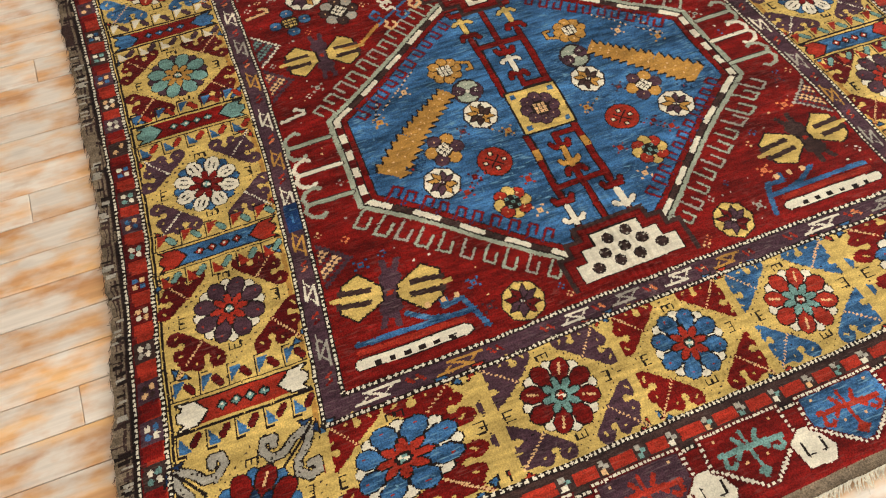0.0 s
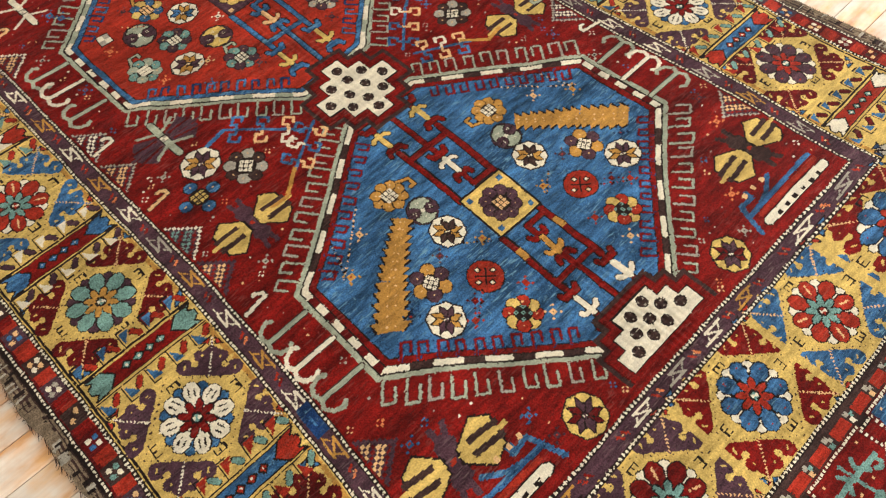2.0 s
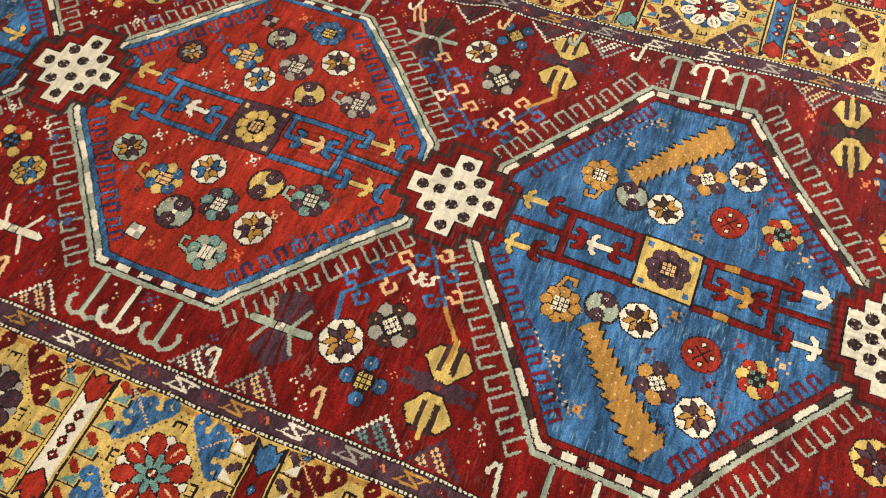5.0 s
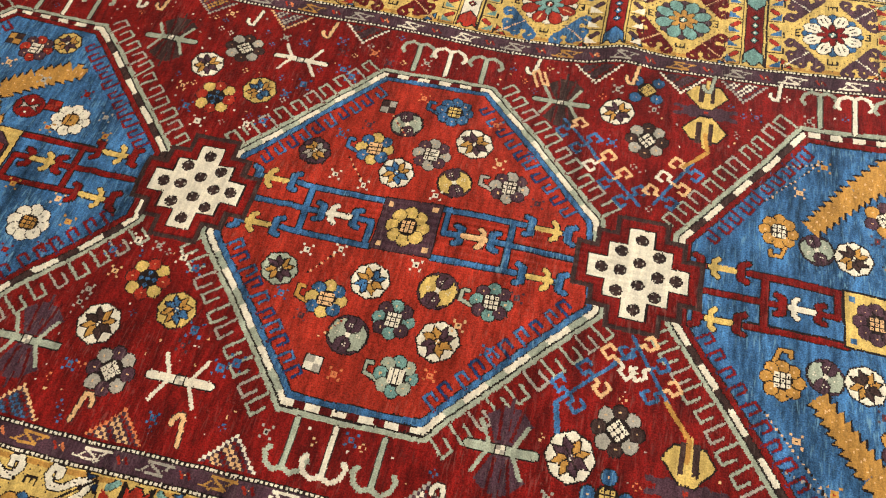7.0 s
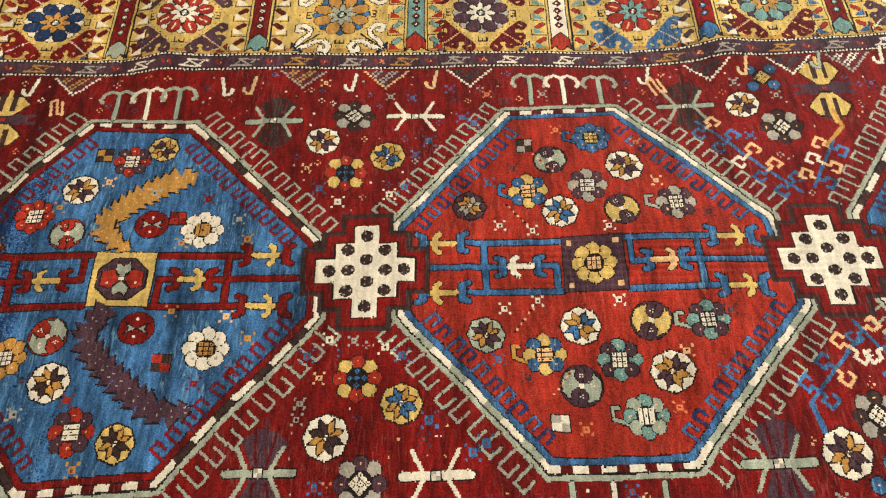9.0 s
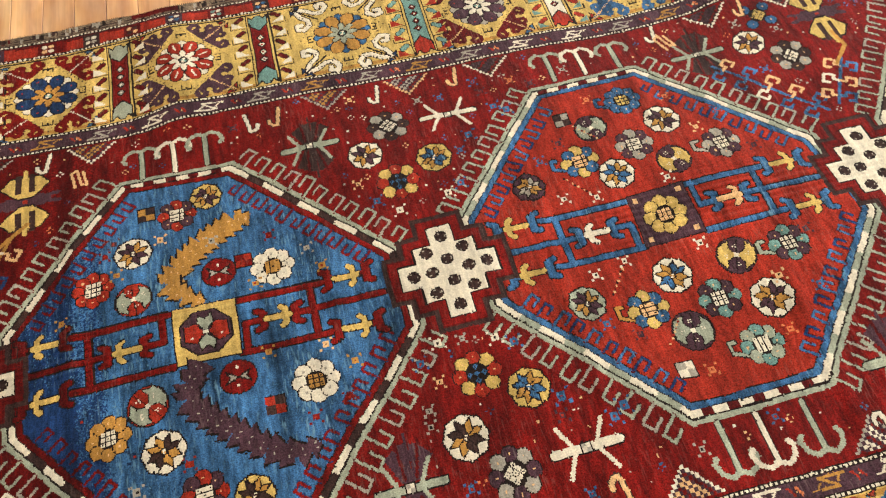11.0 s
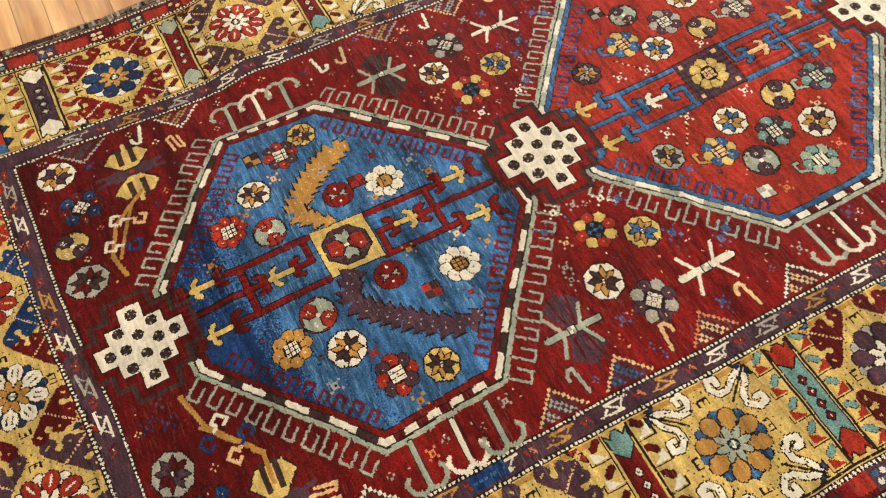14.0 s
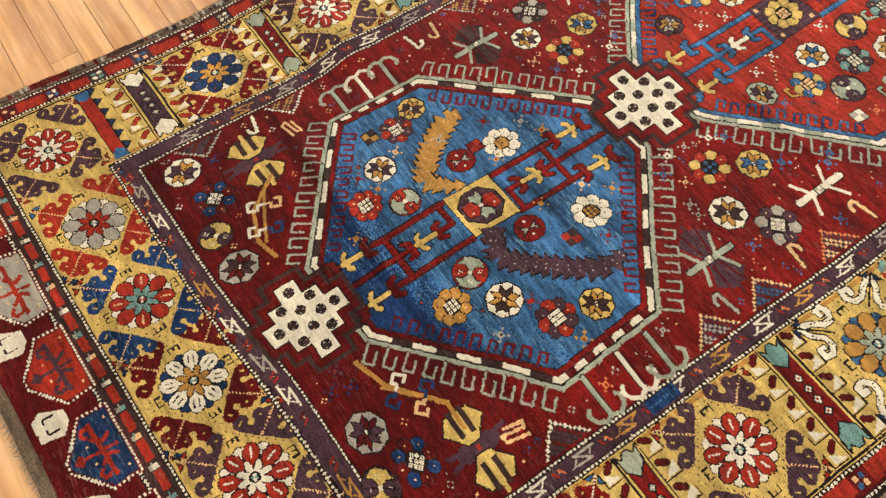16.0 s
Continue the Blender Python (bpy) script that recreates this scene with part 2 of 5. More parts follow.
class Pen:
    """Draws knots in a motif's own axes."""

    def __init__(self, x, y, ang=0.0, s=1.0, mx=1, my=1, pid=None, flat=False):
        self.x, self.y = (x, y) if flat else unwarp(x, y)
        self.c, self.s = math.cos(radians(ang)), math.sin(radians(ang))
        self.k, self.mx, self.my, self.pid = s, mx, my, pid

    def to(self, p):
        a, b = p[0] * self.k * self.mx, p[1] * self.k * self.my
        return self.x + a * self.c - b * self.s, self.y + a * self.s + b * self.c

    def cells(self, x0, y0, x1, y1):
        q = [self.to(p) for p in ((x0, y0), (x1, y0), (x0, y1), (x1, y1))]
        i0 = max(0, int((min(p[0] for p in q) - U0) / KNOT) - 1)
        i1 = min(NU, int((max(p[0] for p in q) - U0) / KNOT) + 2)
        j0 = max(0, int((min(p[1] for p in q) - V0) / KNOT) - 1)
        j1 = min(NV, int((max(p[1] for p in q) - V0) / KNOT) + 2)
        if i0 >= i1 or j0 >= j1:
            return None
        du, dv = np.meshgrid(UC[i0:i1] - self.x, VC[j0:j1] - self.y, indexing="ij")
        lx = (du * self.c + dv * self.s) / self.k * self.mx
        ly = (-du * self.s + dv * self.c) / self.k * self.my
        return (slice(i0, i1), slice(j0, j1)), lx, ly

    def put(self, sl, mask, colour):
        COL[sl][mask] = colour
        if self.pid is not None:
            PID[sl][mask] = self.pid

    def disc(self, x, y, r, colour, ry=None):
        ry = ry or r
        got = self.cells(x - r, y - ry, x + r, y + ry)
        if got:
            sl, a, b = got
            self.put(sl, ((a - x) / r) ** 2 + ((b - y) / ry) ** 2 <= 1, colour)

    def rect(self, x0, y0, x1, y1, colour):
        got = self.cells(x0, y0, x1, y1)
        if got:
            sl, a, b = got
            self.put(sl, (a >= x0) & (a <= x1) & (b >= y0) & (b <= y1), colour)

    def poly(self, pts, colour, edge=None, w=0.0035):
        xs, ys = [p[0] for p in pts], [p[1] for p in pts]
        got = self.cells(min(xs), min(ys), max(xs), max(ys))
        if got:
            sl, a, b = got
            inside = np.zeros(a.shape, bool)
            for (x1, y1), (x2, y2) in zip(pts, pts[1:] + pts[:1]):
                if y1 != y2:
                    inside ^= ((y1 > b) != (y2 > b)) & (a < (x2 - x1) * (b - y1) / (y2 - y1) + x1)
            self.put(sl, inside, colour)
        if edge is not None:
            self.line(pts + pts[:1], w, edge)

    def line(self, pts, w, colour, edge=None):
        if edge is not None:
            self.line(pts, w + 0.006, edge)
        for (x1, y1), (x2, y2) in zip(pts, pts[1:]):
            h = w / 2
            got = self.cells(min(x1, x2) - h, min(y1, y2) - h, max(x1, x2) + h, max(y1, y2) + h)
            if got:
                sl, a, b = got
                dx, dy = x2 - x1, y2 - y1
                n = max(dx * dx + dy * dy, 1e-12)
                f = np.clip(((a - x1) * dx + (b - y1) * dy) / n, 0, 1)
                self.put(sl, (a - x1 - f * dx) ** 2 + (b - y1 - f * dy) ** 2 <= h * h, colour)

    def dots(self, a, b, step, r, *colours):
        n = max(1, int(math.hypot(b[0] - a[0], b[1] - a[1]) / step))
        for i in range(n + 1):
            f = i / n
            x, y = a[0] + (b[0] - a[0]) * f, a[1] + (b[1] - a[1]) * f
            self.rect(x - r, y - r, x + r, y + r, colours[i % len(colours)])


# ---- rug layout: concentric bands ----
D4, D3, D2, D1 = 0.468, 0.508, 0.738, 0.788
E4, E3, E2, E1, EK = 1.200, 1.238, 1.431, 1.478, 1.592
B4, B3, B2, B1, BK = -1.305, -1.348, -1.540, -1.583, -1.712
field = piece("field", label="crimson pile field with scattered small motifs")
UU, VV = np.meshgrid(UC, VC, indexing="ij")


def region(name, mask, colour, label=""):
    pid = piece(name, label=label)
    COL[mask] = colour
    PID[mask] = pid
    return pid


inner_u = (UU > B2) & (UU < E2)
SELV = [region("selvedge", (VV * s > D1), KILIM, "frayed dark brown wool selvedge") for s in (-1, 1)]
ENDS = [region("kilim_end", UU > EK, KILIM, "flat-woven brown end strip"), region("kilim_end", UU < BK, KILIM, "flat-woven brown end strip")]
PANEL = [region("end_panel", (UU > E1) & (UU <= EK) & (np.abs(VV) < D1), CRIMSON, "crimson end panel with coloured shields"),
         region("end_panel", (UU < B1) & (UU >= BK) & (np.abs(VV) < D1), DARKRED, "dark red end panel with coloured shields")]
OUTER = [region("outer_guard", (np.abs(VV) <= D1) & (VV * s > D2) & (UU > B1) & (UU < E1), RED, "red guard stripe with small checks") for s in (-1, 1)]
OUTER += [region("outer_guard", (np.abs(VV) <= D2) & (UU >= E2) & (UU <= E1), BROWN, "guard stripe of red, white and green blocks"),
          region("outer_guard", (np.abs(VV) <= D2) & (UU <= B2) & (UU >= B1), BROWN, "guard stripe of red, white and green blocks")]
BORDER = [region("main_border", (VV * s > D3) & (VV * s <= D2) & inner_u, YELLOW, "yellow border of rosettes and bars") for s in (-1, 1)]
BORDER += [region("main_border", (np.abs(VV) <= D3) & (UU > E3) & (UU < E2), YELLOW, "yellow end border of rosettes"),
           region("main_border", (np.abs(VV) <= D3) & (UU < B3) & (UU > B2), YELLOW, "yellow end border of rosettes")]
INNER = [region("inner_guard", (VV * s > D4) & (VV * s <= D3) & (UU > B3) & (UU < E3), PURPLE, "aubergine guard stripe with small angular figures") for s in (-1, 1)]
INNER += [region("inner_guard", (np.abs(VV) <= D4) & (UU > E4) & (UU <= E3), PURPLE, "aubergine guard stripe with small angular figures"),
          region("inner_guard", (np.abs(VV) <= D4) & (UU < B4) & (UU >= B3), PURPLE, "aubergine guard stripe with small angular figures")]


def beaded(p, a, b, pitch=0.0079):
    """A line of ivory beads on a dark ground."""
    p.line([a, b], 0.0088, BLACK)
    n = int(math.hypot(b[0] - a[0], b[1] - a[1]) / pitch)
    for i in range(n + 1):
        f = (i + 0.5) / (n + 1)
        p.disc(a[0] + (b[0] - a[0]) * f, a[1] + (b[1] - a[1]) * f, 0.0026, IVORY)


for s, g, o, bd in ((-1, INNER[0], OUTER[0], BORDER[0]), (1, INNER[1], OUTER[1], BORDER[1])):
    p = Pen(0, 0, flat=True, pid=bd)
    p.line([(B3, s * (D3 + 0.012)), (E3, s * (D3 + 0.012))], 0.007, GOLD)
    p.pid = g
    beaded(p, (B4, s * (D4 + 0.003)), (E4, s * (D4 + 0.003)))
    p.pid = o
    p.line([(B2, s * (D2 - 0.004)), (E2, s * (D2 - 0.004))], 0.005, BLACK)
    p.line([(B1, s * (D1 - 0.009)), (E1, s * (D1 - 0.009))], 0.009, DARKRED)
    beaded(p, (B1, s * (D1 - 0.002)), (E1, s * (D1 - 0.002)))
    p.pid = SELV[0 if s < 0 else 1]
    for k, c in enumerate((BLACK, BROWN, KILIM, BROWN, KILIM, BROWN, KILIM, KILIM, BROWN, KILIM)):
        w = s * (D1 + 0.004 + k * 0.0037)
        for n in range(60):
            u = random.uniform(BK, EK)
            p.line([(u, w), (u + random.uniform(0.02, 0.22), w)], 0.0036, c)
    for n in range(420):
        u = random.uniform(BK, EK)
        c = DARKRED if s > 0 and u < -1.15 and random.random() < 0.8 else random.choice((GREY, KILIM, BLACK, BROWN, GREY, BLACK))
        w = random.uniform(0.794, 0.806)
        p.rect(u, min(s * w, s * (w + 0.016)), u + random.uniform(0.003, 0.007), max(s * w, s * (w + 0.016)), c)
    for i in range(int((EK - BK) / 0.16)):
        if random.random() < 0.45:
            u = BK + 0.16 * i
            p.rect(u, min(s * 0.802, s * 0.83), u + random.uniform(0.03, 0.12), max(s * 0.802, s * 0.83), random.choice((KILIM, BROWN, BROWN, GOLD if s < 0 else DARKRED)))
for u4, u3, u2, u1, g, o in ((E4, E3, E2, E1, INNER[2], OUTER[2]), (B4, B3, B2, B1, INNER[3], OUTER[3])):
    p = Pen(0, 0, flat=True, pid=g)
    beaded(p, (u4, -D4), (u4, D4))
    p.pid = o
    beaded(p, (u1, -D1), (u1, D1))
    a, b = sorted((u2, u1))
    v, i = -0.73, 0
    while v < 0.73:
        w = random.uniform(0.03, 0.042)
        p.rect(a + 0.016, v, b - 0.012, v + w, RED)
        p.rect(a + 0.013, v + w + 0.003, a + 0.022, v + w + 0.012, GREY)
        p.rect(b - 0.022, v + w + 0.003, b - 0.013, v + w + 0.012, (TEAL, IVORY, SAND)[i % 3])
        p.rect(a + 0.020, v + w + 0.010, b - 0.02, v + w + 0.018, (GREY, TEAL)[i % 2])
        v += w + 0.022
        i += 1


# ---- small repeating figures ----
def check4(p, x, y, r, a, b):
    p.rect(x - r - 0.002, y - r - 0.002, x + r + 0.002, y + r + 0.002, BLACK)
    for i, j in ((-1, -1), (1, 1)):
        p.rect(min(x, x + i * r), min(y, y + j * r), max(x, x + i * r), max(y, y + j * r), a)
        p.rect(min(x, x + i * r), min(y, y - j * r), max(x, x + i * r), max(y, y - j * r), b)


def tiny(x, y, colour, r=0.0075, pid=field):
    p = Pen(x, y, pid=pid)
    for a, b in ((-1, -1), (1, 1), (-1, 1), (1, -1)):
        p.rect(a * r * 0.9 - 0.0022, b * r * 0.9 - 0.0022, a * r * 0.9 + 0.0022, b * r * 0.9 + 0.0022, colour)
    p.rect(-r * 0.55, -r * 0.55, r * 0.55, r * 0.55, colour)
    p.rect(-0.0018, -0.0018, 0.0018, 0.0018, BLACK if colour in (IVORY, SAND, GREY) else RED)


def zed(x, y, ang, colour, pid):
    """The angular figures inside the inner guard."""
    p = Pen(x, y, ang, pid=pid, flat=True)
    p.line([(-0.027, -0.0075), (0.013, -0.0080), (-0.013, 0.0080), (0.027, 0.0075)], 0.0040, colour)
    p.line([(-0.020, -0.006), (-0.012, 0.001)], 0.0028, colour)
    p.line([(0.020, 0.006), (0.012, -0.001)], 0.0028, colour)


def dashes(x, y, ang, pid):
    """A pair of slanting madder dashes with a pale knot, between two angular figures."""
    p = Pen(x, y, ang, pid=pid, flat=True)
    for k, c in ((-0.007, RED), (0.005, random.choice((RED, ORANGE, CRIMSON)))):
        p.line([(k - 0.003, 0.005), (k + 0.003, -0.004)], 0.0042, c)
    p.rect(-0.0012, -0.001, 0.0012, 0.0018, SAND)


for s, g, start, pitch in ((-1, INNER[0], -1.255, 0.0968), (1, INNER[1], -1.195, 0.1085)):
    u, i = start, 0
    while u < 1.17:
        zed(u, s * (D4 + D3) / 2, 0, ((IVORY, GOLD, IVORY, GREY, GOLD, IVORY, GOLD) if s < 0 else (GREY, GOLD, GREY, IVORY, IVORY, GREY, GOLD))[i % 7], g)
        dashes(u + pitch * 0.5, s * (D4 + D3) / 2, 0, g)
        u += pitch * random.uniform(0.94, 1.06)
        i += 1
for x in (-0.80, 0.86):
    p = Pen(x, -(D4 + D3) / 2, flat=True, pid=INNER[0])
    p.rect(-0.030, -0.012, 0.030, 0.012, INDIGO)
    for k in range(7):
        q = random.uniform(-0.026, 0.026)
        p.rect(q, -0.003, q + 0.006, 0.001, BLUE)
for u, g in (((E4 + E3) / 2, INNER[2]), ((B4 + B3) / 2, INNER[3])):
    for i in range(10):
        v = -0.42 + i * 0.093 + random.uniform(-0.008, 0.008)
        zed(u, v, 90, (IVORY, GOLD, PURPLE, IVORY, GREY)[i % 5], g)
        dashes(u, v + 0.046, 90, g)

for s, o in ((-1, OUTER[0]), (1, OUTER[1])):
    u, i = B1 + 0.03, 0
    while u < E1:
        a, b = ((IVORY, GREY), (SAND, IVORY), (BLUE, SAND), (IVORY, TEAL), (IVORY, BLUE), (BROWN, SAND))[(i * 5 + (2 if u > 0.8 else 0)) % 6]
        p = Pen(u, s * (D2 + D1) / 2, flat=True, pid=o)
        p.rect(-0.018, -0.017, 0.018, 0.017, random.choice((DARKRED, BROWN, DARKRED, PURPLE)))
        for k in (-1, 1):
            for m in (-1, 1):
                p.disc(k * 0.0062, m * 0.0062, 0.0050, a if k == m else b)
        p.rect(0.018, -0.015, random.uniform(0.034, 0.044), 0.015, random.choice((RED, RED, CRIMSON)))
        u += random.uniform(0.058, 0.070) if u > 0.2 else random.uniform(0.084, 0.100)
        i += 1


# ---- border cells ----
def rosette(x, y, petals, tips, heart, parent, r=0.062, ang=0.0, label=""):
    """Eight blunt petals round a star, with small tips between them."""
    pid = piece("rosette", parent, label)
    p = Pen(x, y, ang + 22.5, pid=pid)

    def blade(a, r0, r1, w, colour):
        c, s = math.cos(radians(a)), math.sin(radians(a))
        side = ((r0, 0.22), (r0 + (r1 - r0) * 0.30, 0.72), (r0 + (r1 - r0) * 0.66, 1.0), (r0 + (r1 - r0) * 0.90, 0.70), (r1, 0.22))
        pts = [(d, w * k) for d, k in side] + [(d, -w * k) for d, k in side[::-1]]
        p.poly([(d * c - e * s, d * s + e * c) for d, e in pts], colour)

    for i in range(8):
        a = i * 45 + 22.5
        blade(a, r * 0.45, r * 1.04, r * 0.20, BLACK)
        blade(a, r * 0.52, r * 1.01, r * 0.165, tips)
    for i in range(8):
        a = i * 45
        blade(a, r * 0.20, r * 1.05, r * 0.280, BLACK)
        blade(a, r * 0.25, r * 1.02, r * 0.240, petals)
        c, s = math.cos(radians(a)), math.sin(radians(a))
        if petals == IVORY:
            for k in (-0.08, 0.08):
                p.line([(r * (0.62 * c - k * s), r * (0.62 * s + k * c)), (r * (0.84 * c - k * s), r * (0.84 * s + k * c))], 0.0024, BLACK)
        elif petals in (RED, CRIMSON) and (i % 2 or heart == IVORY):
            p.line([(r * 0.60 * c, r * 0.60 * s), (r * 0.88 * c, r * 0.88 * s)], 0.0034, IVORY if heart == IVORY else SAND)
        elif petals in (BLUE, PURPLE, NAVY):
            p.rect(r * 0.84 * c - 0.0016, r * 0.84 * s - 0.0016, r * 0.84 * c + 0.0016, r * 0.84 * s + 0.0016, RED)
    for i in range(8):
        blade(i * 45 + 22.5, 0.0, r * 0.56, r * 0.13, BLACK)
    p.disc(0, 0, r * 0.27, BLACK)
    for i in range(8):
        blade(i * 45 + 22.5, 0.0, r * 0.52, r * 0.10, heart)
    p.disc(0, 0, r * 0.24, heart)
    p.disc(0, 0, r * 0.17, BLACK)
    check4(p, 0, 0, r * 0.09, IVORY, TEAL if heart != TEAL else RED)
    return pid


def horns(x, y, ang, colour, seam, parent, s=1.0):
    """A pair of lobed leaves curled round yellow eyes, on a beaded stem in the corner of a cell."""
    pid = piece("curled_leaf", parent)
    p = Pen(x, y, ang, s, pid=pid)
    for m in (-1, 1):
        p.my = m
        if colour in (IVORY, GREY):
            curl = [(0.026, 0.004), (0.008, 0.011), (-0.012, 0.012), (-0.024, 0.022), (-0.022, 0.040), (-0.010, 0.046), (-0.002, 0.036), (-0.009, 0.030)]
            p.line(curl, 0.0135, BLACK)
            p.line(curl, 0.0095, colour)
            p.dots(curl[1], curl[3], 0.006, 0.0013, BLACK)
            continue
        p.poly([(-0.028, 0.002), (-0.028, 0.038), (-0.012, 0.046), (0.004, 0.020), (0.018, 0.012), (0.024, 0.002)], colour)
        p.disc(-0.014, 0.040, 0.0135, colour)
        p.disc(0.006, 0.017, 0.0105, colour)
        p.pid = parent
        p.disc(-0.008, 0.024, 0.0056, YELLOW)
        p.line([(-0.008, 0.024), (0.006, 0.033)], 0.0056, YELLOW)
        p.line([(-0.018, 0.040), (-0.012, 0.040)], 0.0030, YELLOW)
        p.rect(0.004, 0.013, 0.0075, 0.0165, YELLOW)
        p.pid = pid
        for k in range(4):
            a, b = random.uniform(-0.024, -0.002), random.uniform(0.006, 0.042)
            p.rect(a, b, a + 0.002, b + 0.002, DARKRED if colour in (RED, CRIMSON) else BLACK)
    p.my = 1
    p.line([(-0.028, 0), (0.036, 0)], 0.0040, BLACK if colour in (IVORY, GREY) else colour)
    p.dots((-0.026, 0), (0.036, 0), 0.0056, 0.0017, seam)
    tip = BLUE if colour in (DARKRED, CRIMSON, RED) else (NAVY if colour in (IVORY, GREY) else RED)
    for m in (-1, 1):
        p.poly([(0.026, 0.006 * m), (0.040, 0.003 * m), (0.028, 0.018 * m)], tip, BLACK, 0.0020)


def combs(x, y, d, e, parent):
    """Little three-toothed combs in the points of a lozenge."""
    for i in range(4):
        p = Pen(x, y, 90 * i, pid=parent)
        q = e if i % 2 else d
        p.line([(q, -0.009), (q, 0.009)], 0.0030, BLACK)
        for k in (-0.009, 0, 0.009):
            p.line([(q, k), (q - 0.010 + 0.004 * (k == 0), k)], 0.0028, BLACK)


def lozenge_cell(x, y, hu, hv, look_, parent):
    petals, tips, heart, leaf, seam = look_
    p = Pen(x, y, pid=parent)
    pts = [(-hu, 0), (0, hv), (hu, 0), (0, -hv)]
    for a, b in zip(pts, pts[1:] + pts[:1]):
        p.dots(a, b, 0.0110, 0.0012, BROWN)
    for sx in (-1, 1):
        for sy in (-1, 1):
            a = math.degrees(math.atan2(sy * hu, sx * hv))
            horns(x + sx * hu * 0.74, y + sy * hv * 0.76, a, leaf, seam, parent, min(hu, hv) / 0.086)
    rosette(x, y, petals, tips, heart, parent, r=min(hu, hv) * 0.66)
    combs(x, y, hu * 0.82, hv * 0.82, parent)


def arrow_bar(x, side, shaft, ends, gems, leaf, bracket, parent):
    """An upright bar with arrow heads, between two ladders of small leaves."""
    pid = piece("arrow_bar", parent)
    y = side * (D2 + D3) / 2
    u, v = unwarp(x, y + side * 0.01)
    p = Pen(u, y, flat=True, pid=pid)
    p.rect(-0.026, -0.108, 0.026, 0.108, BLACK)
    p.rect(-0.023, -0.108, 0.023, 0.108, YELLOW)
    p.rect(-0.019, -0.082, 0.019, 0.082, BLACK)
    p.rect(-0.017, -0.08, 0.017, 0.08, shaft)
    for s in (-1, 1):
        p.my = s
        p.poly([(-0.021, 0.104), (-0.012, 0.094), (-0.005, 0.104), (0.005, 0.104), (0.012, 0.094), (0.021, 0.104), (0.019, 0.074), (0.0, 0.055), (-0.019, 0.074)], ends, BLACK, 0.003)
    p.my = 1
    for k in (-0.033, -0.011, 0.011, 0.033):
        p.poly([(-0.008, k), (0, k + 0.009), (0.008, k), (0, k - 0.009)], gems, BLACK, 0.0028)
        p.rect(-0.002, k - 0.002, 0.002, k + 0.002, IVORY if gems != IVORY else RED)
    p.pid = parent
    for s in (-1, 1):
        for k in range(5):
            w = -0.088 + k * 0.044
            p.mx = s
            p.line([(0.027, w - 0.018), (0.058, w - 0.018)], 0.0026, BLACK)
            p.line([(0.058, w - 0.018), (0.058, w - 0.004)], 0.0026, BLACK)
            p.poly([(0.030, w - 0.014), (0.054, w - 0.014), (0.054, w + 0.004), (0.042, w - 0.004)], bracket)
            p.line([(0.034, w + 0.014), (0.044, w + 0.006)], 0.0125, BLACK)
            p.line([(0.034, w + 0.014), (0.044, w + 0.006)], 0.0100, leaf)
        p.mx = 1


# petals, tips, heart, corner leaves, seam of the leaves
P_PURPLE = (PURPLE, IVORY, RED, DARKRED, SAND)
P_WHITE = (IVORY, BLUE, CRIMSON, PURPLE, IVORY)
P_GREEN = (TEAL, PURPLE, GOLD, DARKRED, SAND)
P_RED = (RED, IVORY, TEAL, BLUE, SAND)
P_STAR = (PURPLE, GREY, IVORY, DARKRED, SAND)
P_GOLD = (GOLD, BLUE, GREEN, IVORY, BLACK)
P_REDB = (RED, IVORY, IVORY, PURPLE, SAND)
P_BLUE = (NAVY, IVORY, GOLD, CRIMSON, IVORY)
P_BLUE2 = (BLUE, IVORY, RED, CRIMSON, SAND)
P_REDP = (CRIMSON, IVORY, TEAL, PURPLE, SAND)
P_CORNER = (CRIMSON, BLUE, NAVY, GREY, BLACK)
P_SILVER = (GREY, IVORY, RED, RED, SAND)
P_WHITE2 = (IVORY, NAVY, GOLD, DARKRED, SAND)
LONG = (P_PURPLE, P_WHITE, P_GREEN, P_RED, P_STAR, P_GOLD, P_REDB, P_BLUE)
for s, bd, places in ((-1, BORDER[0], (0.997, 0.724, 0.443, 0.158, -0.139, -0.445, -0.756, -1.065)), (1, BORDER[1], (0.968, 0.713, 0.412, 0.135, -0.188, -0.481, -0.809, -1.090))):
    for x, lk in zip(places, LONG):
        y = s * (D2 + D3) / 2
        u, v = unwarp(x, y)
        q = warp(u, y)
        lozenge_cell(float(q[0]), float(q[1]), 0.088, 0.100, lk, bd)
BARS = ((RED, IVORY, TEAL, DARKRED, BLUE), (BLUE, RED, RED, TEAL, RED), (CRIMSON, TEAL, TEAL, RED, BLUE), (CRIMSON, BLUE, BLUE, PURPLE, IVORY),
        (IVORY, RED, CRIMSON, RED, TEAL), (TEAL, RED, CRIMSON, TEAL, RED), (CRIMSON, TEAL, IVORY, DARKRED, IVORY), (CRIMSON, GREEN, GREY, DARKRED, IVORY), (PURPLE, IVORY, GREY, RED, IVORY))
for s, bd, places in ((-1, BORDER[0], (1.155, 0.865, 0.572, 0.303, 0.011, -0.285, -0.598, -0.91, -1.215)), (1, BORDER[1], (1.132, 0.858, 0.559, 0.277, -0.025, -0.324, -0.649, -0.943, -1.244))):
    for x, b in zip(places, BARS):
        arrow_bar(x, s, *b, bd)


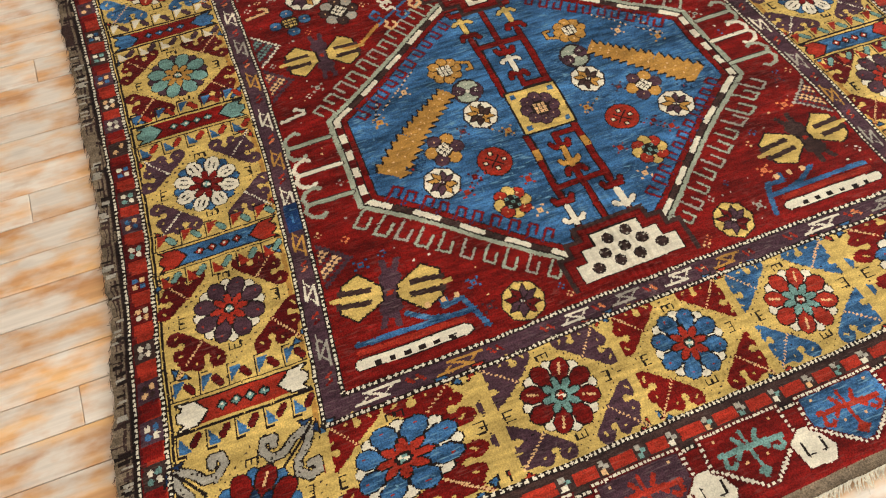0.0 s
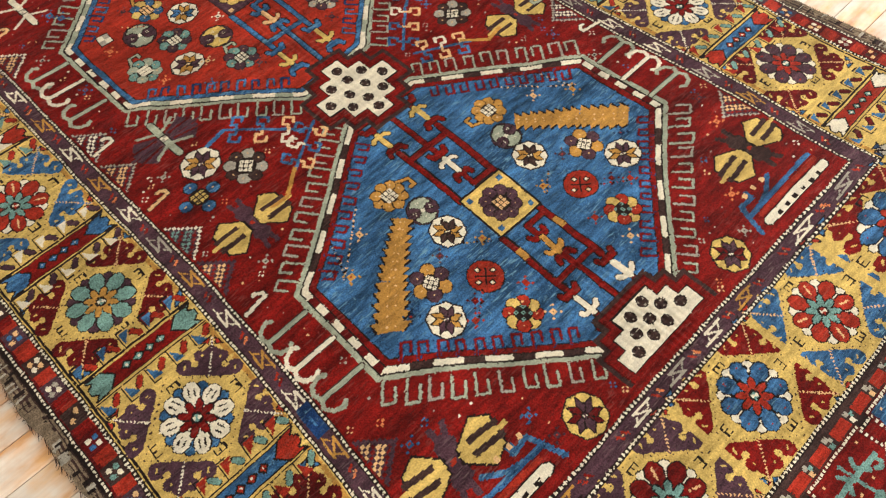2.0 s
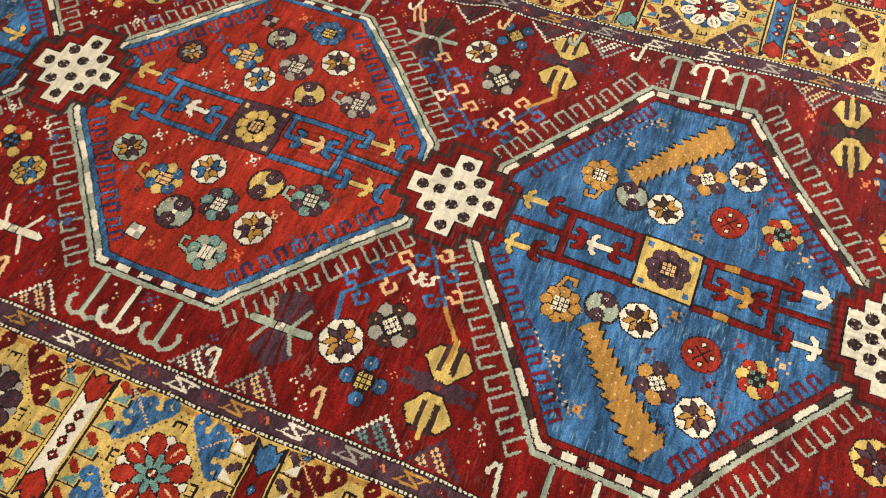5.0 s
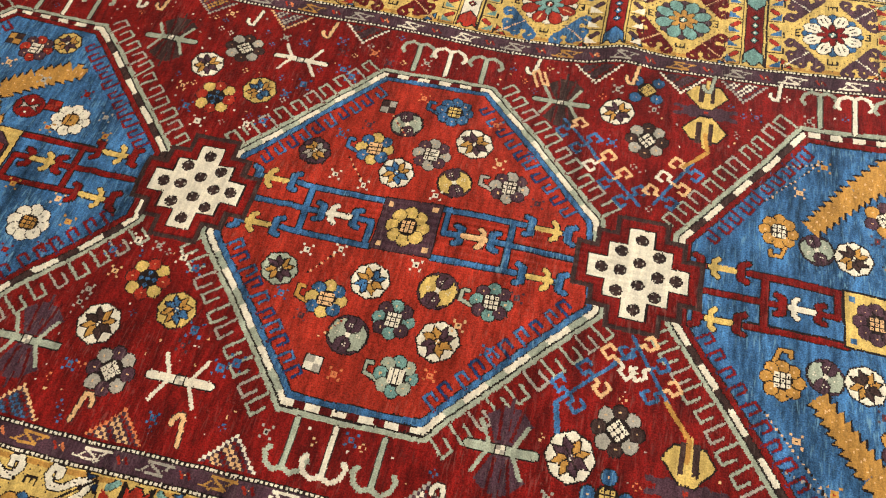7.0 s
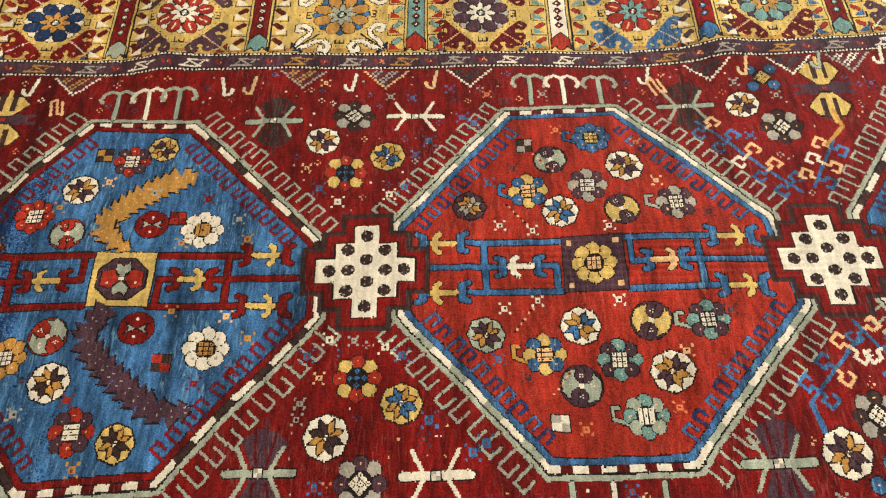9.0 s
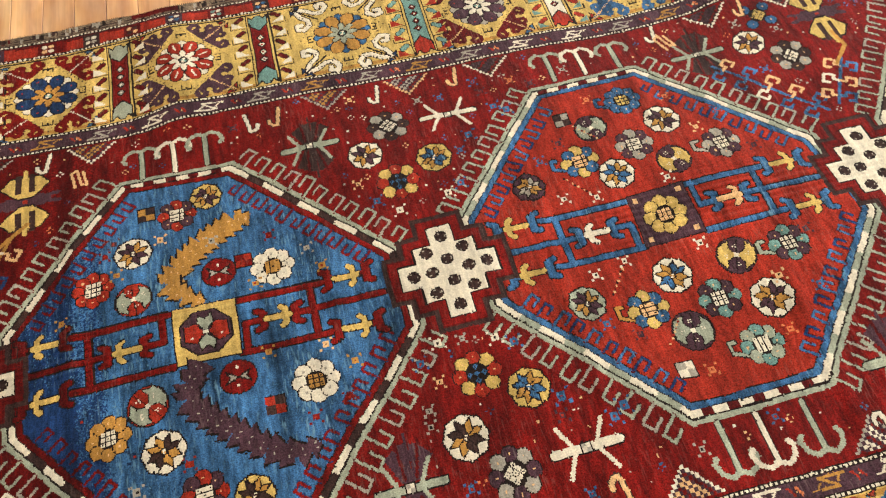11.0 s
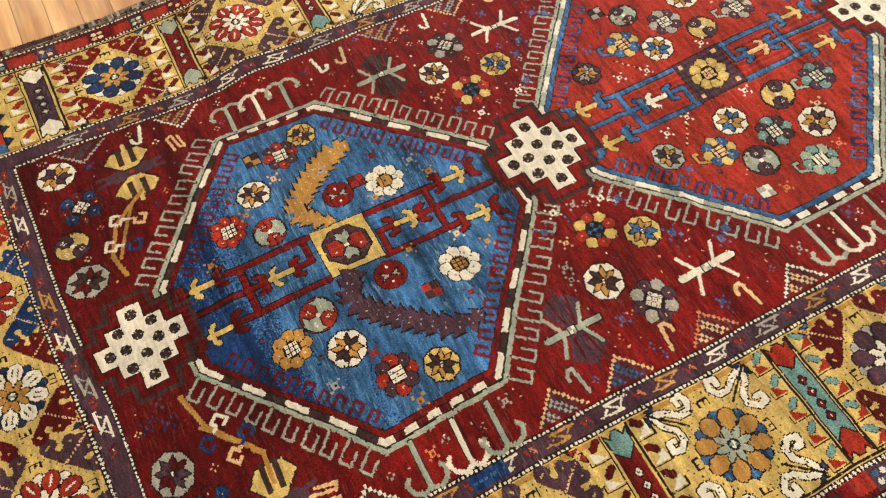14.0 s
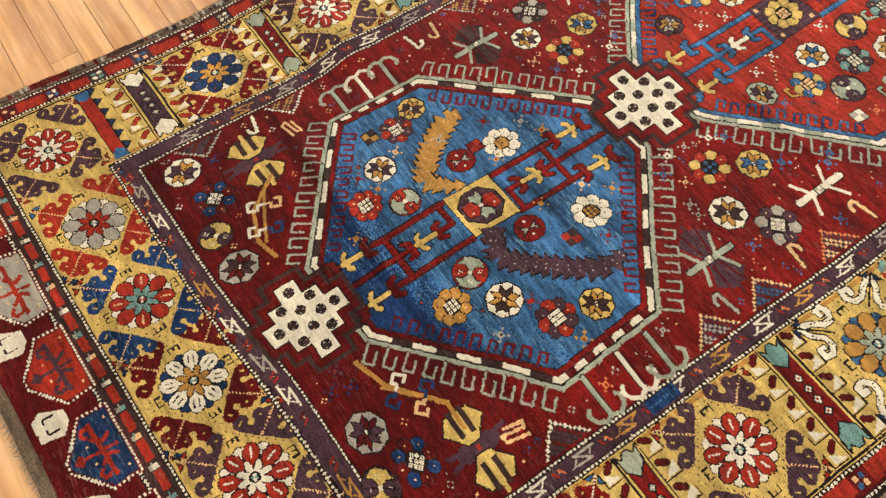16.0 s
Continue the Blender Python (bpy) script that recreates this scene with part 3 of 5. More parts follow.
for s, bd, x in ((-1, BORDER[0], -1.310), (1, BORDER[1], -1.352)):
    u, v = unwarp(x, s * 0.63)
    p = Pen(u, s * (D2 + D3) / 2, flat=True, pid=piece("thin_bar", bd))
    p.rect(-0.015, -0.108, 0.015, 0.108, BLACK)
    p.rect(-0.0125, -0.108, 0.0125, 0.108, RED)
    for m in (-1, 1):
        p.my = m
        p.poly([(-0.016, 0.108), (-0.012, 0.086), (0, 0.078), (0.012, 0.086), (0.016, 0.108)], BLUE)
    p.my = 1
    for k in range(6):
        p.poly([(0.016, -0.09 + k * 0.036), (0.030, -0.076 + k * 0.036), (0.016, -0.066 + k * 0.036)], NAVY, BLACK, 0.0026)


def border_square(u, v, hu, hv, lk, parent):
    q = warp(u, v)
    lozenge_cell(float(q[0]), float(q[1]), hu, hv, lk, parent)


EAST = (-0.694, -0.479, -0.227, 0.001, 0.217, 0.470, 0.715)
east_v = [unwarp(1.322, y)[1] for y in EAST]
for v, lk in zip(east_v, (P_CORNER, P_BLUE2, P_REDP, P_BLUE2, P_RED, P_BLUE2, P_CORNER)):
    corner = abs(v) > D3
    bd = BORDER[0 if v < 0 else 1] if corner else BORDER[2]
    if corner:
        border_square(1.326, (D2 + D3) / 2 * (1 if v > 0 else -1), 0.100, 0.104, lk, bd)
    else:
        border_square(1.330, v, 0.090, 0.102, lk, bd)
for v0, v1 in zip(east_v, east_v[1:]):
    p = Pen(1.336, (v0 + v1) / 2, flat=True, pid=BORDER[2])
    p.rect(-0.09, -0.0068, 0.09, 0.0068, YELLOW)
WEST = (-0.650, -0.435, -0.223, -0.014, 0.186, 0.400, 0.628)
west_v = [unwarp(-1.445, y)[1] for y in WEST]
for v, lk in zip(west_v, (P_REDB, P_SILVER, P_REDB, P_WHITE2, P_RED, P_SILVER, P_REDB)):
    bd = BORDER[3] if abs(v) < D3 else BORDER[0 if v < 0 else 1]
    border_square(-1.435, v, 0.088, 0.096, lk, bd)

# bead lines on both sides of the main border
for s in (-1, 1):
    k = 0 if s < 0 else 1
    beaded(Pen(0, 0, flat=True, pid=INNER[k]), (B3, s * (D3 + 0.001)), (E3, s * (D3 + 0.001)))
    beaded(Pen(0, 0, flat=True, pid=OUTER[k]), (B1, s * (D2 + 0.005)), (E1, s * (D2 + 0.005)))
for u3, u2, k in ((E3, E2, 2), (B3, B2, 3)):
    beaded(Pen(0, 0, flat=True, pid=INNER[k]), (u3, -D3), (u3, D3))
    beaded(Pen(0, 0, flat=True, pid=OUTER[k]), (u2, -D2), (u2, D2))


# ---- end panels: shields ----
def shield(u, v, out, ground, figure, parent):
    """A six-sided shield in a beaded outline, with an angular tree in it."""
    pid = piece("shield", parent)
    p = Pen(u, v, 0, 1, out, 1, pid, True)
    pts = [(-0.058, -0.070), (-0.058, 0.070), (-0.008, 0.074), (0.040, 0.010), (0.040, -0.010), (-0.008, -0.074)]
    p.poly(pts, ground)
    for a, b in zip(pts, pts[1:] + pts[:1]):
        p.line([a, b], 0.0090, DARKRED)
        p.dots(a, b, 0.0072, 0.0026, IVORY)
    p.line([(-0.022, -0.052), (-0.016, 0.052)], 0.0085, figure)
    p.line([(-0.044, -0.004), (0.020, 0.0)], 0.0060, figure)
    p.poly([(0.012, -0.004), (0.020, -0.012), (0.031, 0.0), (0.020, 0.012), (0.012, 0.004)], figure)
    for s in (-1, 1):
        p.line([(-0.038, 0.020 * s), (-0.026, 0.012 * s), (-0.010, 0.026 * s)], 0.0075, figure)
        p.line([(-0.018, 0.046 * s), (-0.004, 0.050 * s), (0.002, 0.040 * s), (-0.004, 0.034 * s)], 0.0070, figure)
        p.rect(-0.047, 0.050 * s - 0.0022, -0.043, 0.050 * s + 0.0022, SAND)
        p.rect(-0.002, 0.018 * s - 0.0022, 0.002, 0.018 * s + 0.0022, SAND)


def hooked_block(u, v, out, parent):
    p = Pen(u, v, 0, 1, out, 1, piece("ivory_block", parent), True)
    p.poly([(-0.03, -0.012), (-0.012, -0.034), (0.03, -0.026), (0.034, 0.020), (0.012, 0.034), (-0.03, 0.014)], IVORY, DARKRED, 0.003)
    for s in (-1, 1):
        p.line([(-0.008, 0.016 * s), (0.012, 0.016 * s), (0.012, 0.006 * s)], 0.003, BLACK)


SH = ((PURPLE, RED), (CRIMSON, TEAL), (BLUE, RED), (GREY, RED))
for i in range(9):
    v = -0.70 + i * 0.1745
    shield(1.530, v, 1, *SH[(i - 3) % 4 if i >= 3 else (i + 1) % 4], PANEL[0])
    hooked_block(1.545, v + 0.088, 1, PANEL[0])
    w = -0.765 + i * 0.1835
    shield(-1.636, w, -1, *((CRIMSON, PURPLE), (NAVY, RED), (RED, PURPLE), (GREY, RED))[(0, 3, 2, 0, 1, 2, 3, 2, 1)[i]], PANEL[1])
    hooked_block(-1.668, w + 0.092, -1, PANEL[1])


# ---- medallions ----
def inset(pts, u, v):
    """Distance to a convex outline, counted inwards, and the place along its edges."""
    best, along, which = np.full(u.shape, 9.0), np.zeros(u.shape), np.zeros(u.shape, int)
    n = len(pts)
    for i in range(n):
        (x1, y1), (x2, y2) = pts[i], pts[(i + 1) % n]
        L = math.hypot(x2 - x1, y2 - y1)
        dx, dy = (x2 - x1) / L, (y2 - y1) / L
        d = dx * (v - y1) - dy * (u - x1)
        near = d < best
        best = np.where(near, d, best)
        along = np.where(near, (u - x1) * dx + (v - y1) * dy, along)
        which = np.where(near, i, which)
    return best, along, which


def latch(parent, a, b, n, sgn, size, w, colours, edge):
    """Latch hooks along the line from a to b; sgn: which side they point to."""
    ang = math.degrees(math.atan2(b[1] - a[1], b[0] - a[0]))
    for i in range(n):
        f = (i + 0.5 + random.uniform(-0.06, 0.06)) / n
        q = Pen(a[0] + (b[0] - a[0]) * f, a[1] + (b[1] - a[1]) * f, ang, size * random.uniform(0.93, 1.07), 1, sgn, piece("latch_hook", parent))
        pts = [(-0.0095, 0), (-0.0095, 0.036), (0.0095, 0.036), (0.0095, 0.013)]
        c = colours[i % len(colours)]
        if edge is not None:
            q.line(pts, w / size + 0.0030, edge)
        q.line(pts, w / size, c)


def medallion(pts, ground, line, hook, label):
    """pts run counter-clockwise from the west end's near corner."""
    pid = piece("medallion", label=label)
    pts = [unwarp(*q) for q in pts]
    d, along, which = inset(pts, UU, VV)
    core = d > -0.003
    PID[core] = pid
    COL[core] = GREEN
    COL[(d > 0.005)] = BLACK
    flat = (which == 1) | (which == 5)
    per = np.where(flat, 0.042, 0.082)
    m = (d > 0.008) & (d < 0.018)
    COL[m] = np.where((along[m] % per[m]) < per[m] * 0.55, IVORY, np.where(flat[m], DARKRED, GREEN if ground == RED else BROWN))
    COL[(d >= 0.018)] = BLACK
    COL[(d >= 0.0195)] = line
    COL[(d >= 0.0290)] = BLACK
    COL[(d >= 0.0308)] = ground
    p = Pen(0, 0, flat=True, pid=pid)
    for i, (a, b) in enumerate(zip(pts, pts[1:] + pts[:1])):
        if i in (3, 7):
            continue
        if i in (1, 5):
            continue
        L = math.hypot(b[0] - a[0], b[1] - a[1])
        dx, dy = (b[0] - a[0]) / L, (b[1] - a[1]) / L
        A, B = warp(a[0] + dy * 0.003, a[1] - dx * 0.003), warp(b[0] + dy * 0.003, b[1] - dx * 0.003)
        A, B = (float(A[0]), float(A[1])), (float(B[0]), float(B[1]))
        latch(pid, A, B, int(L / 0.0335), -1, 1.0, 0.0044, (GREEN, GREEN, GREY) if i in (0, 2) else (GREEN, GREY, GREEN), DARKRED)
        A2 = (A[0] - dy * 0.034 + dx * 0.03, A[1] + dx * 0.034 + dy * 0.03)
        B2 = (B[0] - dy * 0.034 - dx * 0.03, B[1] + dx * 0.034 - dy * 0.03)
        latch(pid, A2, B2, int(L / 0.034), 1, 0.74, 0.0042, (BLUE, INDIGO) if hook == BLUE else (hook,), INDIGO if ground == BLUE else DARKRED)
    return pid


def anchors(xs, y, side, parent, colours=(GREEN, IVORY, GREEN)):
    """Three stems with double barbs on the flat side of a medallion."""
    for x, c in zip(xs, colours):
        p = Pen(x, y, 0, 1, 1, side, piece("barbed_stem", parent))
        p.line([(0, 0), (0, 0.072)], 0.0125, BROWN)
        p.line([(0, 0), (0, 0.072)], 0.0085, c)
        for m in (-1, 1):
            p.mx = m
            p.line([(0, 0.072), (0.014, 0.078), (0.028, 0.070), (0.034, 0.054), (0.028, 0.047)], 0.0078, c)
        p.mx = 1


def cross(x, y, half=False, s=1.0):
    pid = piece("stepped_cross", label="ivory stepped cross with dark roundels")
    p = Pen(x, y, 0, s, pid=pid)

    def steps(g):
        q = ((0.084 + g, 0.021 + g), (0.052 + g, 0.052 + g), (0.020 + g, 0.088 + g))
        return q

    for g, c in ((0.027, BROWN), (0.018, DARKRED), (0.016, CRIMSON), (0.004, BLACK), (0.001, IVORY)):
        if half:
            for west, b in ((-0.054, 0.044), (-0.028, 0.070), (-0.003, 0.093)):
                p.rect(west - g, -b - g, 0.030 + min(g, 0.014), b + g, c)
        else:
            for a, b in steps(g):
                p.rect(-a, -b, a, b, c)
    spots = [(0, 0.068), (0, 0.022), (0.002, -0.022), (0, -0.070), (-0.062, 0), (-0.030, 0.001), (0.033, 0), (0.065, 0)] + [(0.032 * k, 0.040 * m) for k in (-1, 1) for m in (-1, 1)]
    if half:
        spots = [(-0.041, 0.019), (-0.016, 0.038), (0.006, 0.064), (-0.037, -0.018), (-0.013, 0.002), (0.011, 0.020), (-0.011, -0.036), (0.011, -0.018), (0.013, -0.060)]
    for a, b in spots:
        p.disc(a, b, 0.0112, BLACK)
        p.disc(a, b, 0.0094, BROWN)
        for k in range(6):
            c, s = math.cos(k * 1.047), math.sin(k * 1.047)
            p.rect(a + c * 0.007 - 0.0014, b + s * 0.007 - 0.0014, a + c * 0.007 + 0.0014, b + s * 0.007 + 0.0014, BLACK if k % 2 else GREY)
    return pid


# ---- flowers ----
def star_oct(x, y, ground, a, b, parent, r=0.034, ang=22.5):
    """An octagon with an eight-pointed star."""
    p = Pen(x, y, ang, pid=piece("octagon_flower", parent))
    ring = [(math.cos(radians(45 * i + 22.5)) * r, math.sin(radians(45 * i + 22.5)) * r) for i in range(8)]
    p.poly(ring, ground, BLACK, 0.0028)
    for i in range(8):
        c, s = math.cos(radians(45 * i)), math.sin(radians(45 * i))
        n, m = -s * r * 0.235, c * r * 0.235
        pts = [(0, 0), (c * r * 0.38 + n, s * r * 0.38 + m), (c * r * 0.82, s * r * 0.82), (c * r * 0.38 - n, s * r * 0.38 - m)]
        p.poly(pts, (a, a, b, b)[i % 4] if a != b else a, BLACK, 0.0022)
    check4(p, 0, 0, 0.0035, IVORY, b)


def daisy(x, y, n, petal, alt, heart, parent, r=0.034, pr=0.0115, ang=0.0, tail=None):
    p = Pen(x, y, ang, pid=piece("daisy", parent))
    if tail is not None:
        p.line([(-0.03, -0.012), (-0.052, -0.004), (-0.052, 0.014), (-0.042, 0.014)], 0.010, BLACK)
        p.line([(-0.03, -0.012), (-0.052, -0.004), (-0.052, 0.014), (-0.042, 0.014)], 0.006, tail)
    k = r - pr
    for i in range(n):
        c, s = math.cos(2 * math.pi * i / n), math.sin(2 * math.pi * i / n)
        p.disc(c * k, s * k, pr + 0.0016, BLACK)
        p.disc(c * k, s * k, pr, petal if i % 2 == 0 else alt)
        p.rect(c * k - 0.0014, s * k - 0.0014, c * k + 0.0014, s * k + 0.0014, SAND if petal != IVORY else GREY)
    p.disc(0, 0, k * 0.62 + 0.001, BLACK)
    for a in (-1, 0, 1):
        for b in (-1, 0, 1):
            if heart in (IVORY, GOLD, SAND, YELLOW) or (a + b) % 2 == 0:
                g = 0.0086
                p.rect(a * g - 0.0034, b * g - 0.0034, a * g + 0.0034, b * g + 0.0034, heart)
                if (a + b) % 2 == 0:
                    p.rect(a * g - 0.0012, b * g - 0.0012, a * g + 0.0012, b * g + 0.0012, BLACK)


def quartered(x, y, a, b, parent, r=0.031, ang=0.0):
    p = Pen(x, y, ang, pid=piece("quartered_disc", parent))
    p.disc(0, 0, r + 0.002, BLACK)
    p.disc(0, 0, r, b)
    for k in (0, 180):
        w = [(math.cos(radians(k + d)) * r * f, math.sin(radians(k + d)) * r * f) for d, f in ((0, 0.0), (-44, 0.55), (-62, 0.90), (-26, 1.0), (0, 0.96), (26, 1.0), (62, 0.90), (44, 0.55))]
        p.poly(w, a, BLACK, 0.0020)
    p.line([(0, -r * 0.9), (0, r * 0.9)], 0.0022, BLACK)
    for m, n in ((0.017, 0.004), (-0.017, -0.004), (0.004, -0.017), (-0.004, 0.017)):
        for k in range(4):
            p.rect(m + 0.004 * (k % 2) - 0.003, n + 0.004 * (k // 2) - 0.003, m + 0.004 * (k % 2) - 0.001, n + 0.004 * (k // 2) - 0.001, IVORY)
    p.rect(-0.004, -0.004, 0.004, 0.004, IVORY)


def roundel(x, y, ground, parent, r=0.031):
    p = Pen(x, y, pid=piece("roundel", parent))
    p.disc(0, 0, r + 0.002, BLACK)
    p.disc(0, 0, r, ground)
    if ground == CRIMSON:
        for k in (-1, 1):
            p.poly([(0, 0), (k * 0.020, 0.011), (k * 0.013, 0.0), (k * 0.020, -0.011)], GREY, BLACK, 0.0024)
            p.rect(-0.002, k * 0.016 - 0.002, 0.002, k * 0.016 + 0.002, IVORY)
        return
    for a, b in ((0, 0.018), (0, -0.018), (0.018, 0), (-0.018, 0)):
        check4(p, a, b, 0.0032, IVORY, SAND)
    p.line([(-0.012, -0.012), (0.012, 0.012)], 0.003, BLACK)
    p.line([(-0.012, 0.012), (0.012, -0.012)], 0.003, BLACK)


def saw_leaf(pts, widths, colour, parent, dots=BROWN, label=""):
    """A long saw-toothed leaf along a bent spine."""
    p = Pen(0, 0, flat=True, pid=piece("serrated_leaf", parent, label))
    pts = [unwarp(*q) for q in pts]
    for (a, b), (wa, wb) in zip(zip(pts, pts[1:]), zip(widths, widths[1:])):
        L = math.hypot(b[0] - a[0], b[1] - a[1])
        dx, dy = (b[0] - a[0]) / L, (b[1] - a[1]) / L
        quad = [(a[0] - dy * wa, a[1] + dx * wa), (b[0] - dy * wb, b[1] + dx * wb), (b[0] + dy * wb, b[1] - dx * wb), (a[0] + dy * wa, a[1] - dx * wa)]
        n = max(2, int(L / 0.0155))
        for grow, c in ((0.003, BLACK), (0.0, colour)):
            p.poly(quad, c)
            for i in range(n):
                f, g = i / n, (i + 1) / n
                for s in (-1, 1):
                    w0, w1 = wa + (wb - wa) * f, wa + (wb - wa) * g
                    t = 0.011 + grow
                    q = [(a[0] + dx * L * f - s * dy * (w0 - 0.004), a[1] + dy * L * f + s * dx * (w0 - 0.004)),
                         (a[0] + dx * L * (f + 0.1 / n) - s * dy * (w0 + t), a[1] + dy * L * (f + 0.1 / n) + s * dx * (w0 + t)),
                         (a[0] + dx * (L * g + grow) - s * dy * (w1 + grow - 0.002), a[1] + dy * (L * g + grow) + s * dx * (w1 + grow - 0.002))]
                    p.poly(q, c)
        for i in range(n):
            f = (i + 0.5) / n
            for s in (-0.35, 0.35):
                x, y = a[0] + dx * L * f - dy * wa * s, a[1] + dy * L * f + dx * wa * s
                p.rect(x - 0.0014, y - 0.0014, x + 0.0014, y + 0.0014, dots)


def trident(x, y, colour, parent, ang=0.0, s=0.9):
    """A short bar with two leaves swept back from its middle, blunt at one end."""
    p = Pen(x, y, ang, s, pid=piece("trident", parent))
    for w, c in ((0.0036, BLACK), (0.0, colour)):
        p.line([(-0.024, 0), (0.018, 0)], 0.0120 + w, c)
        for m in (-1, 1):
            p.line([(0.012, 0.004 * m), (0.012, 0.014 * m), (0.005, 0.020 * m)], 0.0105 + w, c)


def fork(p, x, y, d, colour):
    """A two-horned bracket at the end of a bar, its horns bent towards d."""
    for w, c in ((0.0045, BLACK), (0.0, colour)):
        p.line([(x, y - 0.013), (x, y + 0.013)], 0.0125 + w, c)
        for m in (-1, 1):
            p.line([(x, y + 0.014 * m), (x + d * 0.010, y + 0.018 * m)], 0.0100 + w, c)
        p.line([(x, y), (x - d * 0.014, y)], 0.0095 + w, c)


def spine(cx, cy, colour, accents, parent, west=1, east=1, w=0.0110):
    """The rails along a medallion's long axis; west and east: the rail that the middle one turns into."""
    p = Pen(cx, cy, pid=parent)
    top, low = 0.047, -0.052
    yw, ye = (top if west > 0 else low), (top if east > 0 else low)
    segs = [((-0.215, top), (-0.055, top)), ((-0.215, low), (-0.055, low)), ((-0.305, -0.002), (-0.165, -0.002)), ((-0.187, top), (-0.187, low)),
            ((-0.100, -0.002), (-0.066, -0.002)), ((-0.066, -0.002), (-0.066, yw)),
            ((0.055, top), (0.200, top)), ((0.055, low), (0.200, low)), ((0.148, 0.0), (0.300, 0.0)), ((0.180, top), (0.180, low)),
            ((0.066, 0.0), (0.092, 0.0)), ((0.066, 0.0), (0.066, ye))]
    for s0, s1 in segs:
        p.line([s0, s1], w + 0.0045, BLACK)
    for x, y, d in ((-0.228, top, 1), (-0.228, low, 1), (-0.296, top, -1), (-0.296, low, -1), (-0.157, -0.002, -1), (-0.098, -0.002, 1),
                    (0.213, top, -1), (0.213, low, -1), (0.279, top, 1), (0.279, low, 1), (0.096, 0.0, -1), (0.150, 0.0, 1)):
        p.pid = piece("forked_end", parent)
        fork(p, x, y, d, colour)
    for s0, s1 in segs:
        p.pid = piece("axis_bar", parent)
        p.line([s0, s1], w, colour)
    for (x, y, a), c in zip(((-0.262, top, 180), (-0.262, low, 180), (-0.128, -0.002, 180), (0.246, top, 0), (0.246, low, 0), (0.123, 0.0, 0)), accents):
        trident(cx + x, cy + y, c, parent, a)


def blossom_square(cx, cy, ground, flower, heart, parent, h=0.052):
    p = Pen(cx, cy, pid=piece("centre_square", parent))
    p.rect(-h - 0.003, -h - 0.003, h + 0.003, h + 0.003, BLACK)
    p.rect(-h, -h, h, h, ground)
    for a, b in ((-1, -1), (1, 1), (-1, 1), (1, -1)):
        p.rect(a * h * 0.78 - 0.005, b * h * 0.78 - 0.005, a * h * 0.78 + 0.005, b * h * 0.78 + 0.005, BLUE if ground == YELLOW else SAND)
    daisy(cx, cy, 8, flower, flower, heart, parent, 0.040, 0.0125)


# ---- west to east: the three medallions ----

def ring(p4n, bl, br, p3n, p3f, tr, tl, p4f):
    """Corner order for medallion(): near west edge first, counter-clockwise."""
    return [p4n, bl, br, p3n, p3f, tr, tl, p4f]


MED3 = medallion(ring((-1.150, -0.125), (-0.925, -0.394), (-0.704, -0.382), (-0.476, -0.098), (-0.486, 0.060), (-0.744, 0.330), (-0.953, 0.341), (-1.164, 0.064)), BLUE, CRIMSON, CRIMSON, "indigo blue hexagonal medallion with red bars")
MED2 = medallion(ring((-0.361, -0.100), (-0.128, -0.371), (0.107, -0.366), (0.342, -0.093), (0.319, 0.094), (0.067, 0.353), (-0.155, 0.347), (-0.374, 0.086)), RED, BLUE, BLUE, "madder red hexagonal medallion with blue bars")
MED1 = medallion(ring((0.446, -0.085), (0.669, -0.394), (0.884, -0.403), (1.119, -0.105), (1.110, 0.092), (0.859, 0.406), (0.654, 0.392), (0.443, 0.093)), BLUE, CRIMSON, CRIMSON, "indigo blue hexagonal medallion with red bars")

anchors((-0.100, -0.035, 0.040), 0.360, 1, MED2)
anchors((-0.090, -0.030, 0.048), -0.378, -1, MED2)
anchors((-0.912, -0.850, -0.790), 0.342, 1, MED3)
anchors((-0.884, -0.812, -0.750), -0.398, -1, MED3)
anchors((0.690, 0.755, 0.825), 0.402, 1, MED1)
anchors((0.705, 0.775, 0.845), -0.404, -1, MED1)

